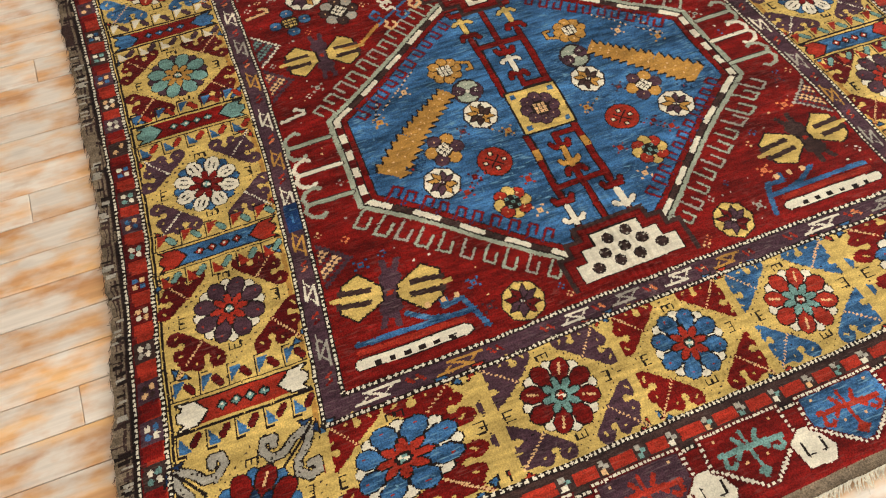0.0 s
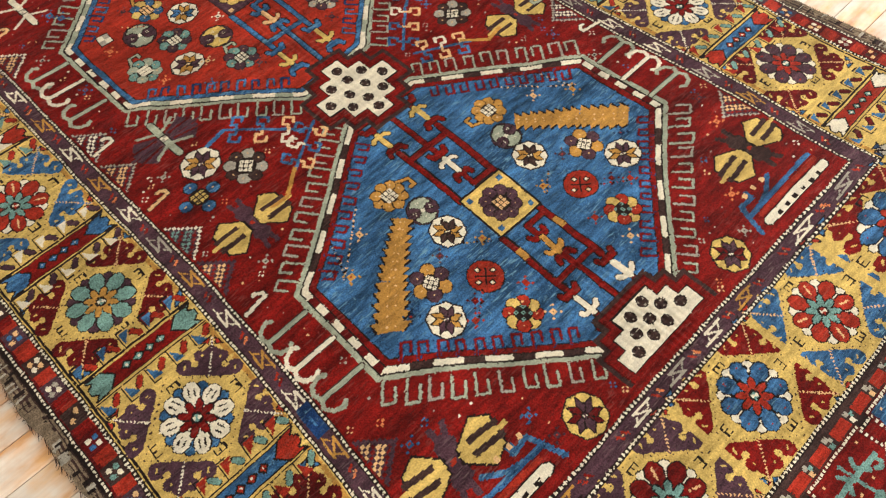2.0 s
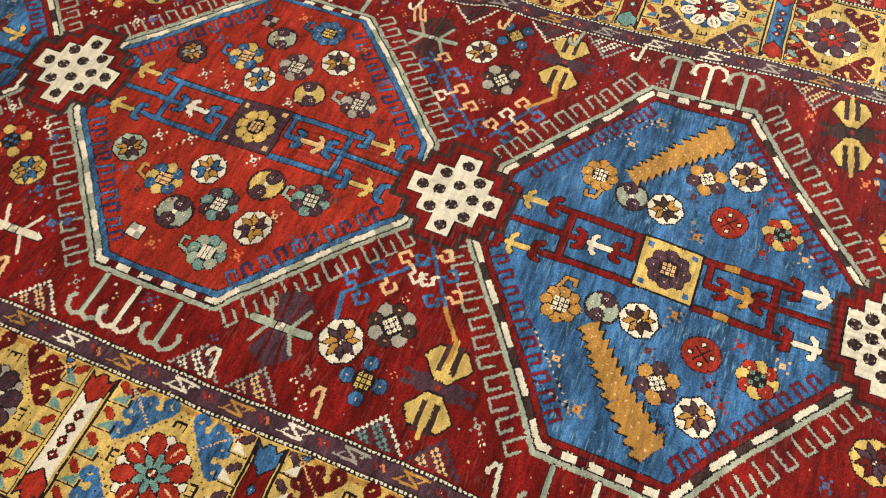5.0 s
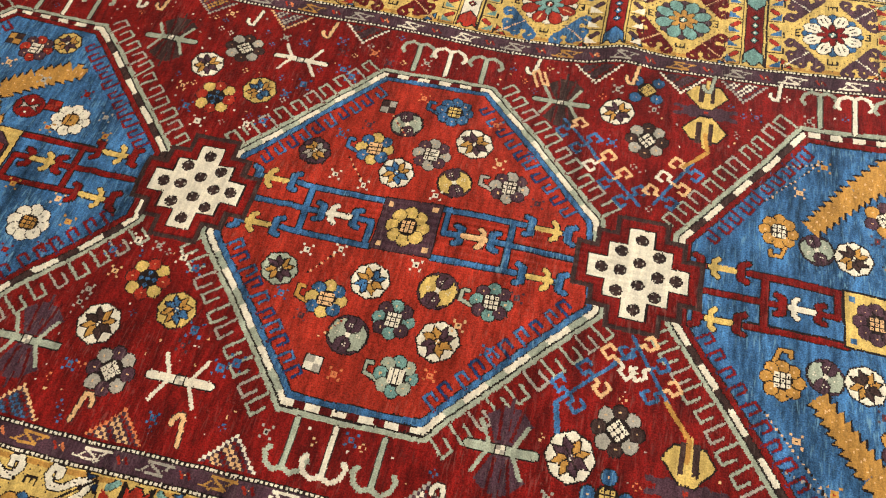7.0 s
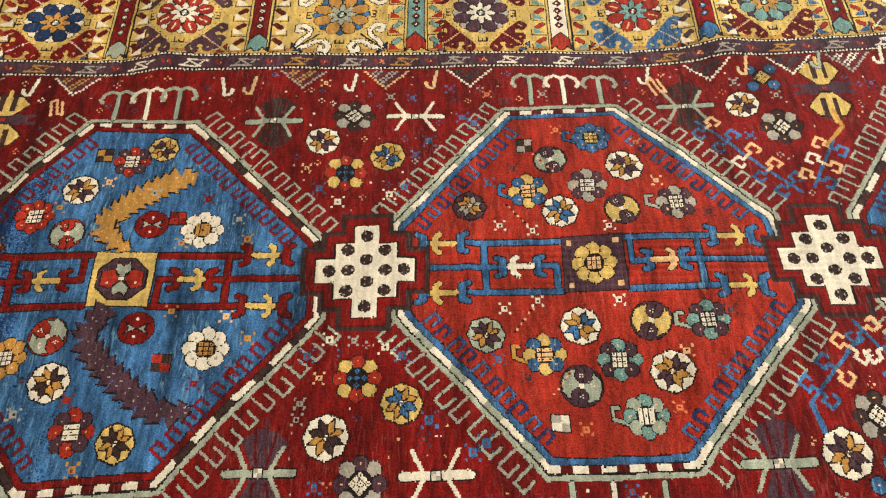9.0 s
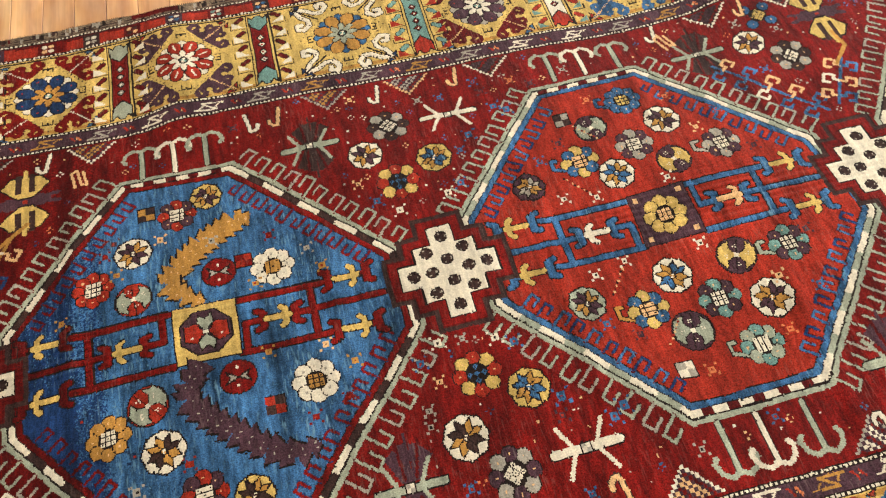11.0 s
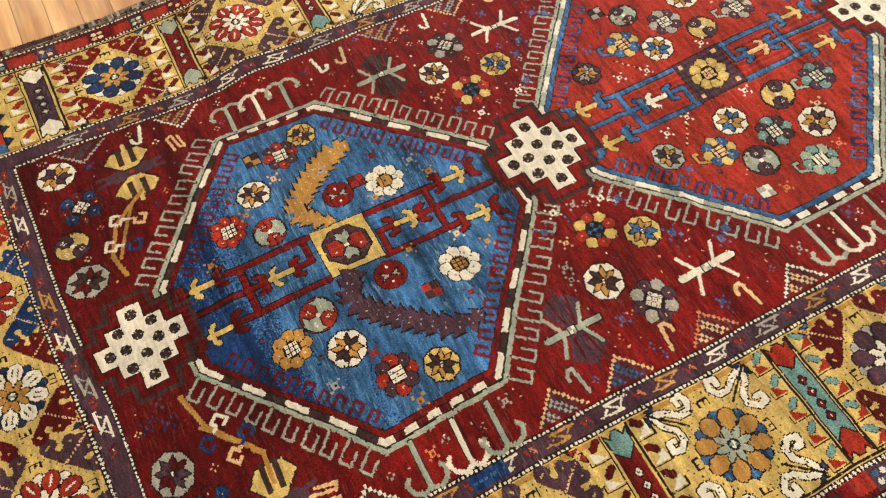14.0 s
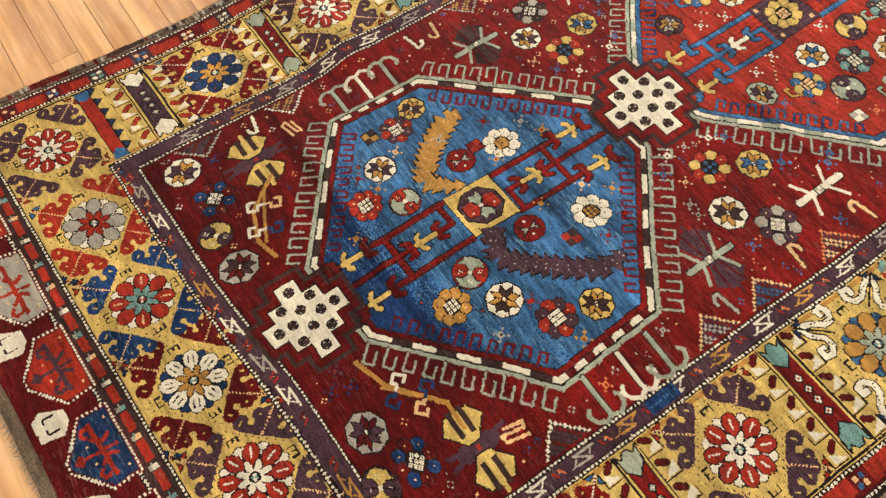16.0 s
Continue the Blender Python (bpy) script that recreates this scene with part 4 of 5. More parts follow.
# first blue medallion
spine(0.787, -0.004, CRIMSON, (YELLOW, YELLOW, IVORY, IVORY, IVORY, GOLD), MED1, 1, 1)
for y in (0.043, -0.056):
    Pen(0.888, y, pid=piece("gold_inset", MED1)).rect(-0.012, -0.006, 0.012, 0.006, GOLD)
blossom_square(0.784, -0.002, YELLOW, PURPLE, SAND, MED1)
for s, dx in ((1, -0.006), (-1, 0.006)):
    m = MED1
    daisy(0.626 + dx, 0.140 * s, 8, GOLD, GOLD, IVORY, m, 0.035, 0.011, 90 if s > 0 else -90, GOLD)
    quartered(0.693 + dx, 0.120 * s, GREEN, PURPLE, m, 0.030, 20 * s)
    star_oct(0.756 + dx, 0.118 * s, IVORY, GOLD, BROWN, m, 0.035)
    daisy(0.811 + dx, 0.214 * s, 6, GOLD, PURPLE, IVORY, m, 0.038, 0.013, 30)
    star_oct(0.880 + dx, 0.246 * s, IVORY, GOLD, PURPLE, m, 0.036)
    roundel(0.868 + dx, 0.136 * s, RED, m, 0.032)
    daisy(0.961 + dx, 0.143 * s, 8, YELLOW, RED, TEAL, m, 0.035, 0.012)
    saw_leaf([(0.680 + dx, 0.158 * s), (0.762 + dx, 0.262 * s), (0.830 + dx, 0.330 * s)], [0.010, 0.018, 0.021], GOLD, m, SAND, "ochre serrated leaf")
    p = Pen(0, 0, pid=m, flat=True)
    p.dots((0.60 + dx, 0.20 * s), (0.70 + dx, 0.315 * s), 0.006, 0.0018, BLACK, SAND)
    p.dots((0.63 + dx, 0.285 * s), (0.70 + dx, 0.31 * s), 0.006, 0.0018, BLACK, GREY)
    p.dots((0.80, 0.115 * s), (0.83, 0.075 * s), 0.006, 0.0018, BLACK, GOLD)
    p.dots((0.89, 0.16 * s), (0.93, 0.215 * s), 0.006, 0.0018, BLACK, RED)
    tiny(0.705 + dx, 0.305 * s, GOLD, 0.011, m)
    for x, y, c in ((0.815, 0.083, GOLD), (0.92, 0.21, RED), (1.00, 0.105, SAND), (0.895, 0.185, DARKRED), (0.655, 0.235, SAND), (0.79, 0.165, PURPLE), (0.93, 0.095, RED), (0.84, 0.285, NAVY)):
        tiny(x, y * s, c, 0.010, m)

# red middle medallion
spine(-0.016, 0.0, BLUE, (YELLOW, YELLOW, IVORY, YELLOW, YELLOW, SAND), MED2, -1, 1, 0.0100)
blossom_square(-0.016, 0.0, PURPLE, YELLOW, SAND, MED2, 0.053)
for x, y, g, a, b, r in ((-0.227, 0.122, PURPLE, GREY, GOLD, 0.031), (-0.066, 0.108, IVORY, GOLD, BLUE, 0.034), (0.061, 0.203, IVORY, GOLD, PURPLE, 0.036),
                         (-0.208, -0.131, GREEN, GOLD, PURPLE, 0.033), (-0.050, -0.117, IVORY, BLUE, GOLD, 0.035), (0.088, -0.200, IVORY, PURPLE, GOLD, 0.037)):
    star_oct(x, y, g, a, b, MED2, r)
for x, y, n, a, b, h, tl in ((-0.120, 0.154, 8, YELLOW, BLUE, SAND, BLUE), (-0.011, 0.161, 8, GREY, PURPLE, IVORY, None), (0.007, 0.271, 8, BLUE, BLUE, YELLOW, BLUE), (0.143, 0.119, 8, GREY, PURPLE, IVORY, GREY),
                            (-0.114, -0.166, 8, YELLOW, BLUE, SAND, GOLD), (0.007, -0.177, 8, TEAL, PURPLE, IVORY, None), (0.158, -0.115, 8, TEAL, PURPLE, IVORY, GREEN), (0.037, -0.272, 8, TEAL, GREEN, IVORY, GREEN)):
    daisy(x, y, n, a, b, h, MED2, 0.036, 0.0115, 0, tl)
quartered(-0.075, 0.221, GREEN, PURPLE, MED2, 0.030, 15)
quartered(0.045, 0.106, YELLOW, PURPLE, MED2, 0.031, 20)
quartered(-0.059, -0.221, GREEN, PURPLE, MED2, 0.034, -15)
quartered(0.066, -0.111, YELLOW, PURPLE, MED2, 0.033, -20)
for x, y, a, b in ((-0.121, 0.256, GREY, BROWN), (-0.098, -0.283, IVORY, GREY)):
    check4(Pen(x, y, pid=MED2), 0, 0, 0.013, a, b)
p = Pen(0, 0, pid=MED2, flat=True)
for s in (-1, 1):
    p.dots((-0.16, 0.125 * s), (-0.115, 0.068 * s), 0.006, 0.0018, BLACK, SAND)
    p.dots((-0.105, 0.235 * s), (-0.072, 0.195 * s), 0.006, 0.0018, SAND, RED)
    for x, y, c in ((-0.118, 0.070, IVORY), (0.018, 0.072, IVORY), (-0.175, 0.083, IVORY), (-0.145, 0.205, PURPLE), (0.115, 0.168, SAND), (0.198, 0.098, PURPLE), (-0.06, 0.292, ORANGE), (-0.19, 0.175, BLUE), (0.17, 0.20, BLUE), (0.09, 0.26, ORANGE)):
        tiny(x, y * s, c, 0.0095, MED2)

# second blue medallion
spine(-0.828, -0.019, CRIMSON, (YELLOW,) * 6, MED3, 1, -1)
sq = Pen(-0.825, -0.019, pid=piece("centre_square", MED3))
sq.rect(-0.054, -0.056, 0.054, 0.056, BLACK)
sq.rect(-0.051, -0.053, 0.051, 0.053, YELLOW)
sq.poly([(math.cos(radians(45 * i + 22.5)) * 0.045, math.sin(radians(45 * i + 22.5)) * 0.045) for i in range(8)], PURPLE, BLACK, 0.003)
for s in (-1, 1):
    sq.poly([(0.004 * s, 0), (0.016 * s, 0.020), (0.036 * s, 0.014), (0.036 * s, -0.014), (0.016 * s, -0.020)], RED, BLACK, 0.002)
    sq.poly([(0, 0.002 * s), (-0.014, 0.018 * s), (-0.010, 0.036 * s), (0.0, 0.026 * s), (0.010, 0.036 * s), (0.014, 0.018 * s)], GREEN, BLACK, 0.002)
    sq.rect(0.024 * s - 0.002, -0.010, 0.024 * s + 0.002, -0.006, IVORY)
sq.rect(-0.004, -0.004, 0.004, 0.004, IVORY)
star_oct(-0.801, 0.268, YELLOW, GOLD, PURPLE, MED3, 0.030)
daisy(-0.857, 0.238, 8, RED, PURPLE, IVORY, MED3, 0.035, 0.011)
check4(Pen(-0.911, 0.252, pid=MED3), 0, 0, 0.013, BROWN, GOLD)
saw_leaf([(-0.728, 0.196), (-0.757, 0.200), (-0.817, 0.163), (-0.863, 0.121), (-0.880, 0.090), (-0.856, 0.060), (-0.822, 0.040)], [0.005, 0.018, 0.018, 0.017, 0.015, 0.010, 0.003], GOLD, MED3, SAND, "ochre serrated leaf")
star_oct(-0.937, 0.171, IVORY, GOLD, PURPLE, MED3, 0.034)
daisy(-1.006, 0.112, 8, RED, RED, IVORY, MED3, 0.035, 0.011)
quartered(-0.938, 0.074, GREEN, RED, MED3, 0.031, 10)
daisy(-0.704, 0.083, 8, IVORY, IVORY, GOLD, MED3, 0.038, 0.0125)
roundel(-0.794, 0.095, CRIMSON, MED3, 0.028)
check4(Pen(-0.751, 0.108, pid=MED3), 0, 0, 0.013, RED, CRIMSON)
quartered(-0.926, -0.125, GREEN, RED, MED3, 0.032, 45)
daisy(-0.988, -0.160, 8, GOLD, GOLD, IVORY, MED3, 0.036, 0.0115)
star_oct(-0.906, -0.205, IVORY, BROWN, GOLD, MED3, 0.036)
saw_leaf([(-0.838, -0.074), (-0.860, -0.106), (-0.866, -0.132), (-0.838, -0.164), (-0.799, -0.203), (-0.753, -0.241), (-0.712, -0.262), (-0.672, -0.252)], [0.013, 0.014, 0.014, 0.013, 0.014, 0.014, 0.013, 0.002], PURPLE, MED3, GREY, "aubergine serrated leaf")
roundel(-0.783, -0.114, CRIMSON, MED3, 0.029)
check4(Pen(-0.733, -0.175, pid=MED3), 0, 0, 0.014, BROWN, RED)
daisy(-0.665, -0.149, 8, IVORY, IVORY, GOLD, MED3, 0.038, 0.0125)
daisy(-0.853, -0.286, 8, RED, PURPLE, IVORY, MED3, 0.037, 0.0125)
star_oct(-0.781, -0.306, YELLOW, GOLD, BROWN, MED3, 0.031)
for x, y, c in ((-0.676, -0.21, CRIMSON), (-0.640, 0.105, GREY), (-0.620, 0.060, GOLD), (-0.600, -0.13, GOLD), (-0.640, -0.09, SAND), (-0.700, 0.15, CRIMSON), (-0.737, 0.055, GOLD), (-0.73, -0.08, GOLD), (-0.87, -0.235, RED), (-0.89, 0.19, SAND), (-0.965, 0.13, GOLD),
                (-1.06, 0.06, GOLD), (-0.80, 0.165, GREY), (-0.84, -0.345, GOLD), (-0.95, -0.20, NAVY), (-0.62, -0.19, CRIMSON), (-0.95, -0.255, GREY), (-1.03, -0.12, NAVY), (-0.97, 0.20, PURPLE), (-0.985, 0.175, CRIMSON)):
    tiny(x, y, c, 0.010, MED3)


# ivory crosses over the points where medallions meet
for x, y, half, size in ((1.138, -0.005, True, 1.0), (0.389, 0.0, False, 1.0), (-0.410, -0.006, False, 1.0), (-1.214, -0.024, False, 0.92)):
    cross(x, y, half, size)


# ---- field figures ----
def butterfly(x, y, ang, wing, body, parent=field, s=1.0):
    """Two pairs of striped wings on a dark body."""
    p = Pen(x, y, ang, s, pid=piece("winged_figure", parent))
    for k in (-1, 1):
        p.line([(0, 0), (k * 0.058, 0.010)], 0.0085, body)
        p.line([(0, 0), (k * 0.058, -0.010)], 0.0085, body)
        p.poly([(0, 0.010), (k * 0.030, 0.016), (k * 0.046, 0.0), (k * 0.030, -0.016), (0, -0.010)], body)
    for m in (-1, 1):
        p.my = m
        p.poly([(-0.012, 0.009), (-0.042, 0.042), (-0.025, 0.066), (0.025, 0.066), (0.042, 0.042), (0.012, 0.009)], wing, BLACK, 0.003)
        for k in (-1, 1):
            p.rect(min(k * 0.006, k * 0.016), 0.024, max(k * 0.006, k * 0.016), 0.072, BROWN)
        p.line([(0, 0.018), (0, 0.078)], 0.0085, wing)
    p.my = 1
    p.rect(-0.004, -0.004, 0.004, 0.004, RED)


def moth(x, y, ang, bar, leg, wing, parent=field):
    """A pale barred cross over dark striped fans."""
    p = Pen(x, y, ang, pid=piece("barred_cross", parent))
    if wing is not None:
        for m in (-1, 1):
            p.my = m
            p.poly([(-0.030, 0.046), (-0.010, 0.008), (0.016, 0.008), (0.044, 0.040), (0.020, 0.062), (-0.005, 0.064)], wing)
            for k in (-0.010, 0.008, 0.026):
                p.line([(k * 0.5, 0.014), (k, 0.066)], 0.005, DARKRED)
            p.line([(0.004, 0.01), (0.006, 0.078)], 0.005, wing)
        p.my = 1
    for e, c in ((0.004, BLACK), (0.0, bar)):
        p.line([(-0.050, 0), (0.052, 0)], 0.0115 + e, c)
    for a, b in ((-1, 1), (-1, -1), (1, 1), (1, -1)):
        p.line([(a * 0.018, b * 0.004), (a * 0.036, b * 0.036)], 0.0065, leg)
    check4(p, 0, 0, 0.006, IVORY, GREY)


def ladder(x, side, colour, centre, parent=field, s=1.0):
    """A stepped triangle of beads standing on the guard stripe."""
    y = side * 0.463
    u, v = unwarp(x, y + side * 0.01)
    p = Pen(u, side * (D4 - 0.004), 0, s, 1, -side, piece("beaded_triangle", parent), True)
    p.poly([(-0.046, 0), (0.046, 0), (0, 0.050)], PURPLE if centre != PURPLE else BROWN)
    for r in range(9):
        k = 8 - r
        for i in range(-k, k + 1):
            if (i + k) % 2 == 0:
                rim = abs(i) >= k - 1
                cx, cy = i * 0.0054, 0.003 + r * 0.0056
                p.rect(cx - 0.0027, cy - 0.0027, cx + 0.0027, cy + 0.0027, colour if rim else (centre if (i + r) % 3 else CRIMSON))


def seven(x, y, side, colour, parent=field, s=0.8, mx=1):
    p = Pen(x, y, 0, s, mx, -side, piece("hooked_stroke", parent))
    pts = [(0.010, -0.030), (0.002, 0.024), (-0.008, 0.024), (-0.016, 0.014), (-0.016, 0.006)]
    p.line(pts, 0.0125, BROWN)
    p.line(pts, 0.0085, colour)


def trellis(a, b, colour, cups, parent=field):
    """A stem with small square hooks on both sides."""
    pid = piece("hooked_stem", parent)
    a, b = unwarp(*a), unwarp(*b)
    L = math.hypot(b[0] - a[0], b[1] - a[1])
    ang = math.degrees(math.atan2(b[1] - a[1], b[0] - a[0]))
    p = Pen(a[0], a[1], ang, pid=pid, flat=True)
    p.line([(0, 0), (L, 0)], 0.0062, colour)
    n = max(2, int(L / 0.040))
    for i in range(n):
        x = (i + 0.5) * L / n
        for m in (-1, 1):
            c = cups[(2 * i + (m > 0)) % len(cups)]
            if c is None:
                continue
            p.line([(x, 0), (x, 0.012 * m), (x - 0.011, 0.012 * m), (x - 0.011, 0.030 * m), (x + 0.009, 0.030 * m), (x + 0.009, 0.019 * m)], 0.0060, c)


B4X = (BLUE, BLUE, SAND, BLUE, IVORY, SAND)
# between the red and the first blue medallion
moth(0.222, -0.352, 0, GREEN, GREEN, PURPLE)
moth(0.200, 0.352, 0, GREEN, GREEN, BROWN)
moth(-0.559, -0.353, 0, GREEN, GREEN, PURPLE)
moth(-0.598, 0.322, 0, GREEN, GREEN, BROWN)
moth(-0.292, -0.362, 0, IVORY, IVORY, None)
moth(-0.326, 0.334, 0, IVORY, IVORY, None)
for x, y, g, a, b, r in ((0.325, -0.340, IVORY, GOLD, PURPLE, 0.039), (0.310, 0.349, IVORY, GOLD, PURPLE, 0.034), (-0.461, -0.300, IVORY, GOLD, BROWN, 0.037), (-0.500, 0.274, IVORY, GOLD, PURPLE, 0.034),
                         (-0.345, -0.248, YELLOW, GOLD, BLUE, 0.035), (-0.377, 0.237, YELLOW, GOLD, BLUE, 0.034), (1.150, 0.198, YELLOW, DARKRED, PURPLE, 0.039), (1.158, -0.210, YELLOW, DARKRED, PURPLE, 0.039),
                         (-1.262, 0.405, IVORY, GOLD, PURPLE, 0.037), (-1.266, 0.143, GREY, DARKRED, BROWN, 0.038), (-1.234, -0.266, GREY, DARKRED, PURPLE, 0.040)):
    star_oct(x, y, g, a, b, field, r)
for x, y, n, a, b, h in ((0.390, -0.283, 8, GREY, BROWN, IVORY), (0.372, 0.291, 8, GREY, BROWN, IVORY), (-0.405, -0.372, 8, GREY, PURPLE, IVORY), (-0.443, 0.335, 8, GREY, BROWN, IVORY),
                        (0.387, -0.388, 4, BLUE, BLUE, YELLOW), (0.360, 0.412, 4, BLUE, BLUE, YELLOW), (-0.417, -0.204, 8, YELLOW, RED, BLUE), (-0.453, 0.199, 8, YELLOW, RED, BLUE),
                        (-1.236, 0.309, 8, BLUE, DARKRED, IVORY), (-1.193, -0.354, 8, BLUE, DARKRED, IVORY)):
    daisy(x, y, n, a, b, h, field, 0.040, 0.0115, 45 if n == 4 and y > 0 else (45 if n == 8 else 0))
quartered(-1.273, 0.232, YELLOW, PURPLE, field, 0.030, 30)
quartered(-1.262, -0.358, YELLOW, PURPLE, field, 0.032, 60)
butterfly(0.500, -0.354, 0, YELLOW, PURPLE)
butterfly(0.476, 0.380, 0, YELLOW, PURPLE)
butterfly(1.040, 0.425, 90 - 82, YELLOW, BROWN)
butterfly(1.061, -0.410, -10, YELLOW, PURPLE)
butterfly(-1.125, 0.342, 0, YELLOW, PURPLE)
butterfly(-1.097, -0.393, 0, YELLOW, PURPLE)
trellis((0.290, -0.262), (0.395, -0.150), BLUE, B4X)
trellis((0.215, 0.310), (0.375, 0.140), BLUE, (BLUE, SAND, BLUE, BLUE, IVORY, SAND))
trellis((0.460, -0.222), (0.395, -0.120), BLUE, (SAND, BLUE, BLUE, IVORY))
trellis((0.460, 0.255), (0.400, 0.150), BLUE, (SAND, BLUE, IVORY, SAND))
p = Pen(0, 0, flat=True, pid=piece("bent_stem", field))
p.line([(0.497, -0.305), (0.497, -0.272), (0.458, -0.222)], 0.008, GOLD)
p.pid = piece("bent_stem", field)
p.line([(0.478, 0.325), (0.484, 0.285), (0.445, 0.245)], 0.008, GOLD)
p.pid = piece("bent_stem", field)
p.line([(0.300, -0.305), (0.292, -0.262)], 0.009, BLUE)
p = Pen(0, 0, flat=True, pid=piece("bent_stem", field))
p.line([(-1.190, -0.150), (-1.168, -0.218), (-1.098, -0.300), (-1.098, -0.345)], 0.009, GOLD)
p.pid = piece("bent_stem", field)
p.line([(-1.195, 0.120), (-1.205, 0.170), (-1.180, 0.235), (-1.118, 0.290)], 0.008, GOLD)
trellis((-1.172, -0.215), (-1.105, -0.290), GOLD, (BLUE, IVORY, SAND, BLUE))
trellis((-1.198, 0.160), (-1.150, 0.262), GOLD, (BLUE, IVORY, SAND, IVORY))
# combs at the east end
for x, y0, y1, s in ((1.160, 0.315, 0.500, 1), (1.170, -0.318, -0.495, -1)):
    p = Pen(0, 0, flat=True, pid=piece("toothed_bar", field, "ivory bar with black teeth beside red and blue lines"))
    (u0, v0), (u1, v1) = unwarp(x, y0), unwarp(x, y1)
    p.line([(u0 - 0.030, v0 - 0.02 * s), (u1 - 0.034, v1)], 0.010, BLUE)
    p.line([(u0 - 0.018, v0), (u1 - 0.020, v1)], 0.010, RED)
    p.line([(u0, v0), (u1, v1)], 0.022, BLACK)
    p.line([(u0, v0), (u1, v1)], 0.018, IVORY)
    p.dots((u0 + 0.004, v0 + 0.02 * s), (u1 + 0.004, v1 - 0.02 * s), 0.0165, 0.0040, BLACK)
    p.line([(u0 - 0.030, v0 - 0.02 * s), (u0 + 0.006, v0 - 0.030 * s)], 0.009, BLUE)
    p.line([(u0 - 0.030, v0 - 0.02 * s), (u0 - 0.055, v0 - 0.012 * s), (u0 - 0.050, v0 + 0.012 * s), (u0 - 0.065, v0 + 0.012 * s)], 0.009, BLUE)
    p.line([(u0 - 0.028, v0), (u0 - 0.040, v0 + 0.035 * s), (u0 - 0.062, v0 + 0.060 * s)], 0.008, BLUE)
    for k in range(3):
        p.rect(u0 - 0.068, v0 + s * 0.02 * k + 0.004, u0 - 0.058, v0 + s * 0.02 * k + 0.011, SAND)
for x, s, c, d in ((0.443, -1, IVORY, TEAL), (0.260, 1, IVORY, PURPLE), (0.425, 1, IVORY, PURPLE), (0.546, 1, GREY, IVORY), (0.540, -1, PURPLE, SAND), (0.960, 1, GREY, SAND), (0.975, -1, PURPLE, SAND), (0.235, -1, GREY, SAND),
                   (-0.523, -1, SAND, BLUE), (-0.354, -1, ORANGE, SAND), (-0.171, -1, IVORY, SAND), (0.130, -1, GREY, IVORY), (-1.004, 1, IVORY, GOLD), (-0.548, 1, GREY, GOLD), (-0.383, 1, SAND, GREY), (-0.216, 1, IVORY, PURPLE),
                   (-0.975, -1, IVORY, PURPLE), (-0.650, -1, SAND, GREY), (-1.205, 1, GREY, PURPLE)):
    ladder(x, s, c, d)
for x, y, c, m in ((0.150, -0.440, IVORY, 1), (0.335, -0.440, SAND, 1), (0.630, -0.448, IVORY, 1), (-0.424, -0.432, SAND, -1), (-0.265, -0.432, SAND, 1), (-0.600, -0.430, GREY, 1)):
    seven(x, y - 0.004, -1, c, mx=m)
for x, y, c, m in ((0.330, 0.440, SAND, 1), (0.480, 0.455, GREEN, 1), (0.610, 0.468, IVORY, 1), (-0.650, 0.412, SAND, 1), (-0.451, 0.418, IVORY, 1), (-0.290, 0.424, SAND, 1), (0.135, 0.432, IVORY, 1), (-1.090, 0.425, IVORY, 1), (-0.70, 0.41, IVORY, -1)):
    seven(x, y, 1, c, mx=m)
for x, y, ang in ((-1.030, 0.372, 10), (-1.035, -0.410, 80), (0.150, 0.405, 20)):
    p = Pen(x, y, ang, pid=piece("double_hook", field))
    p.line([(-0.008, -0.022), (-0.008, 0.018), (0.004, 0.022), (0.004, -0.018), (0.014, -0.022), (0.014, 0.014)], 0.0055, SAND)
for s in (-1, 1):
    for x, y, c in ((-0.345, 0.165, BLUE), (-0.465, 0.135, IVORY), (-0.372, 0.150, IVORY), (-0.50, 0.165, BLUE), (-0.30, 0.275, BLUE), (-0.235, 0.33, BLUE), (-0.215, 0.315, BLUE)):
        tiny(x, y * s, c, 0.012)

# small woven stars in the free field
rng = random.Random(5)
left = 42
for attempt in range(4000):
    u, v = rng.uniform(B4 + 0.03, E4 - 0.03), rng.uniform(-D4 + 0.02, D4 - 0.02)
    i, j = int((u - U0) / KNOT), int((v - V0) / KNOT)
    if (PID[i - 6:i + 7, j - 6:j + 7] == field).all() and (COL[i - 6:i + 7, j - 6:j + 7] == CRIMSON).all():
        x, y = warp(u, v)
        tiny(float(x), float(y), rng.choice((BLUE, GREY, SAND, BLUE, PURPLE, GREY, ORANGE)), 0.0085)
        left -= 1
    if left == 0:
        break
# scattered tiny stars over the field
free = (PID == field)
made = 0
while made < 300:
    u, v = rng.uniform(B4 + 0.02, E4 - 0.02), rng.uniform(-D4 + 0.012, D4 - 0.012)
    i, j = int((u - U0) / KNOT), int((v - V0) / KNOT)
    r = 4
    if free[max(0, i - r):i + r + 1, max(0, j - r):j + r + 1].all() and (COL[i - 3:i + 4, j - 3:j + 4] == CRIMSON).all():
        p = Pen(u, v, flat=True, pid=field)
        k = rng.random()
        c = rng.choice((BLUE, SAND, GREY, ORANGE, BLUE, IVORY))
        if k < 0.45:
            for a, b in ((-1, 0), (1, 0), (0, 1), (0, -1)):
                p.rect(a * 0.005 - 0.0016, b * 0.005 - 0.0016, a * 0.005 + 0.0016, b * 0.005 + 0.0016, c)
        else:
            p.rect(-0.0016, -0.0016, 0.0016, 0.0016, rng.choice((SAND, GREY, IVORY)))
        made += 1
    else:
        made += 0.02

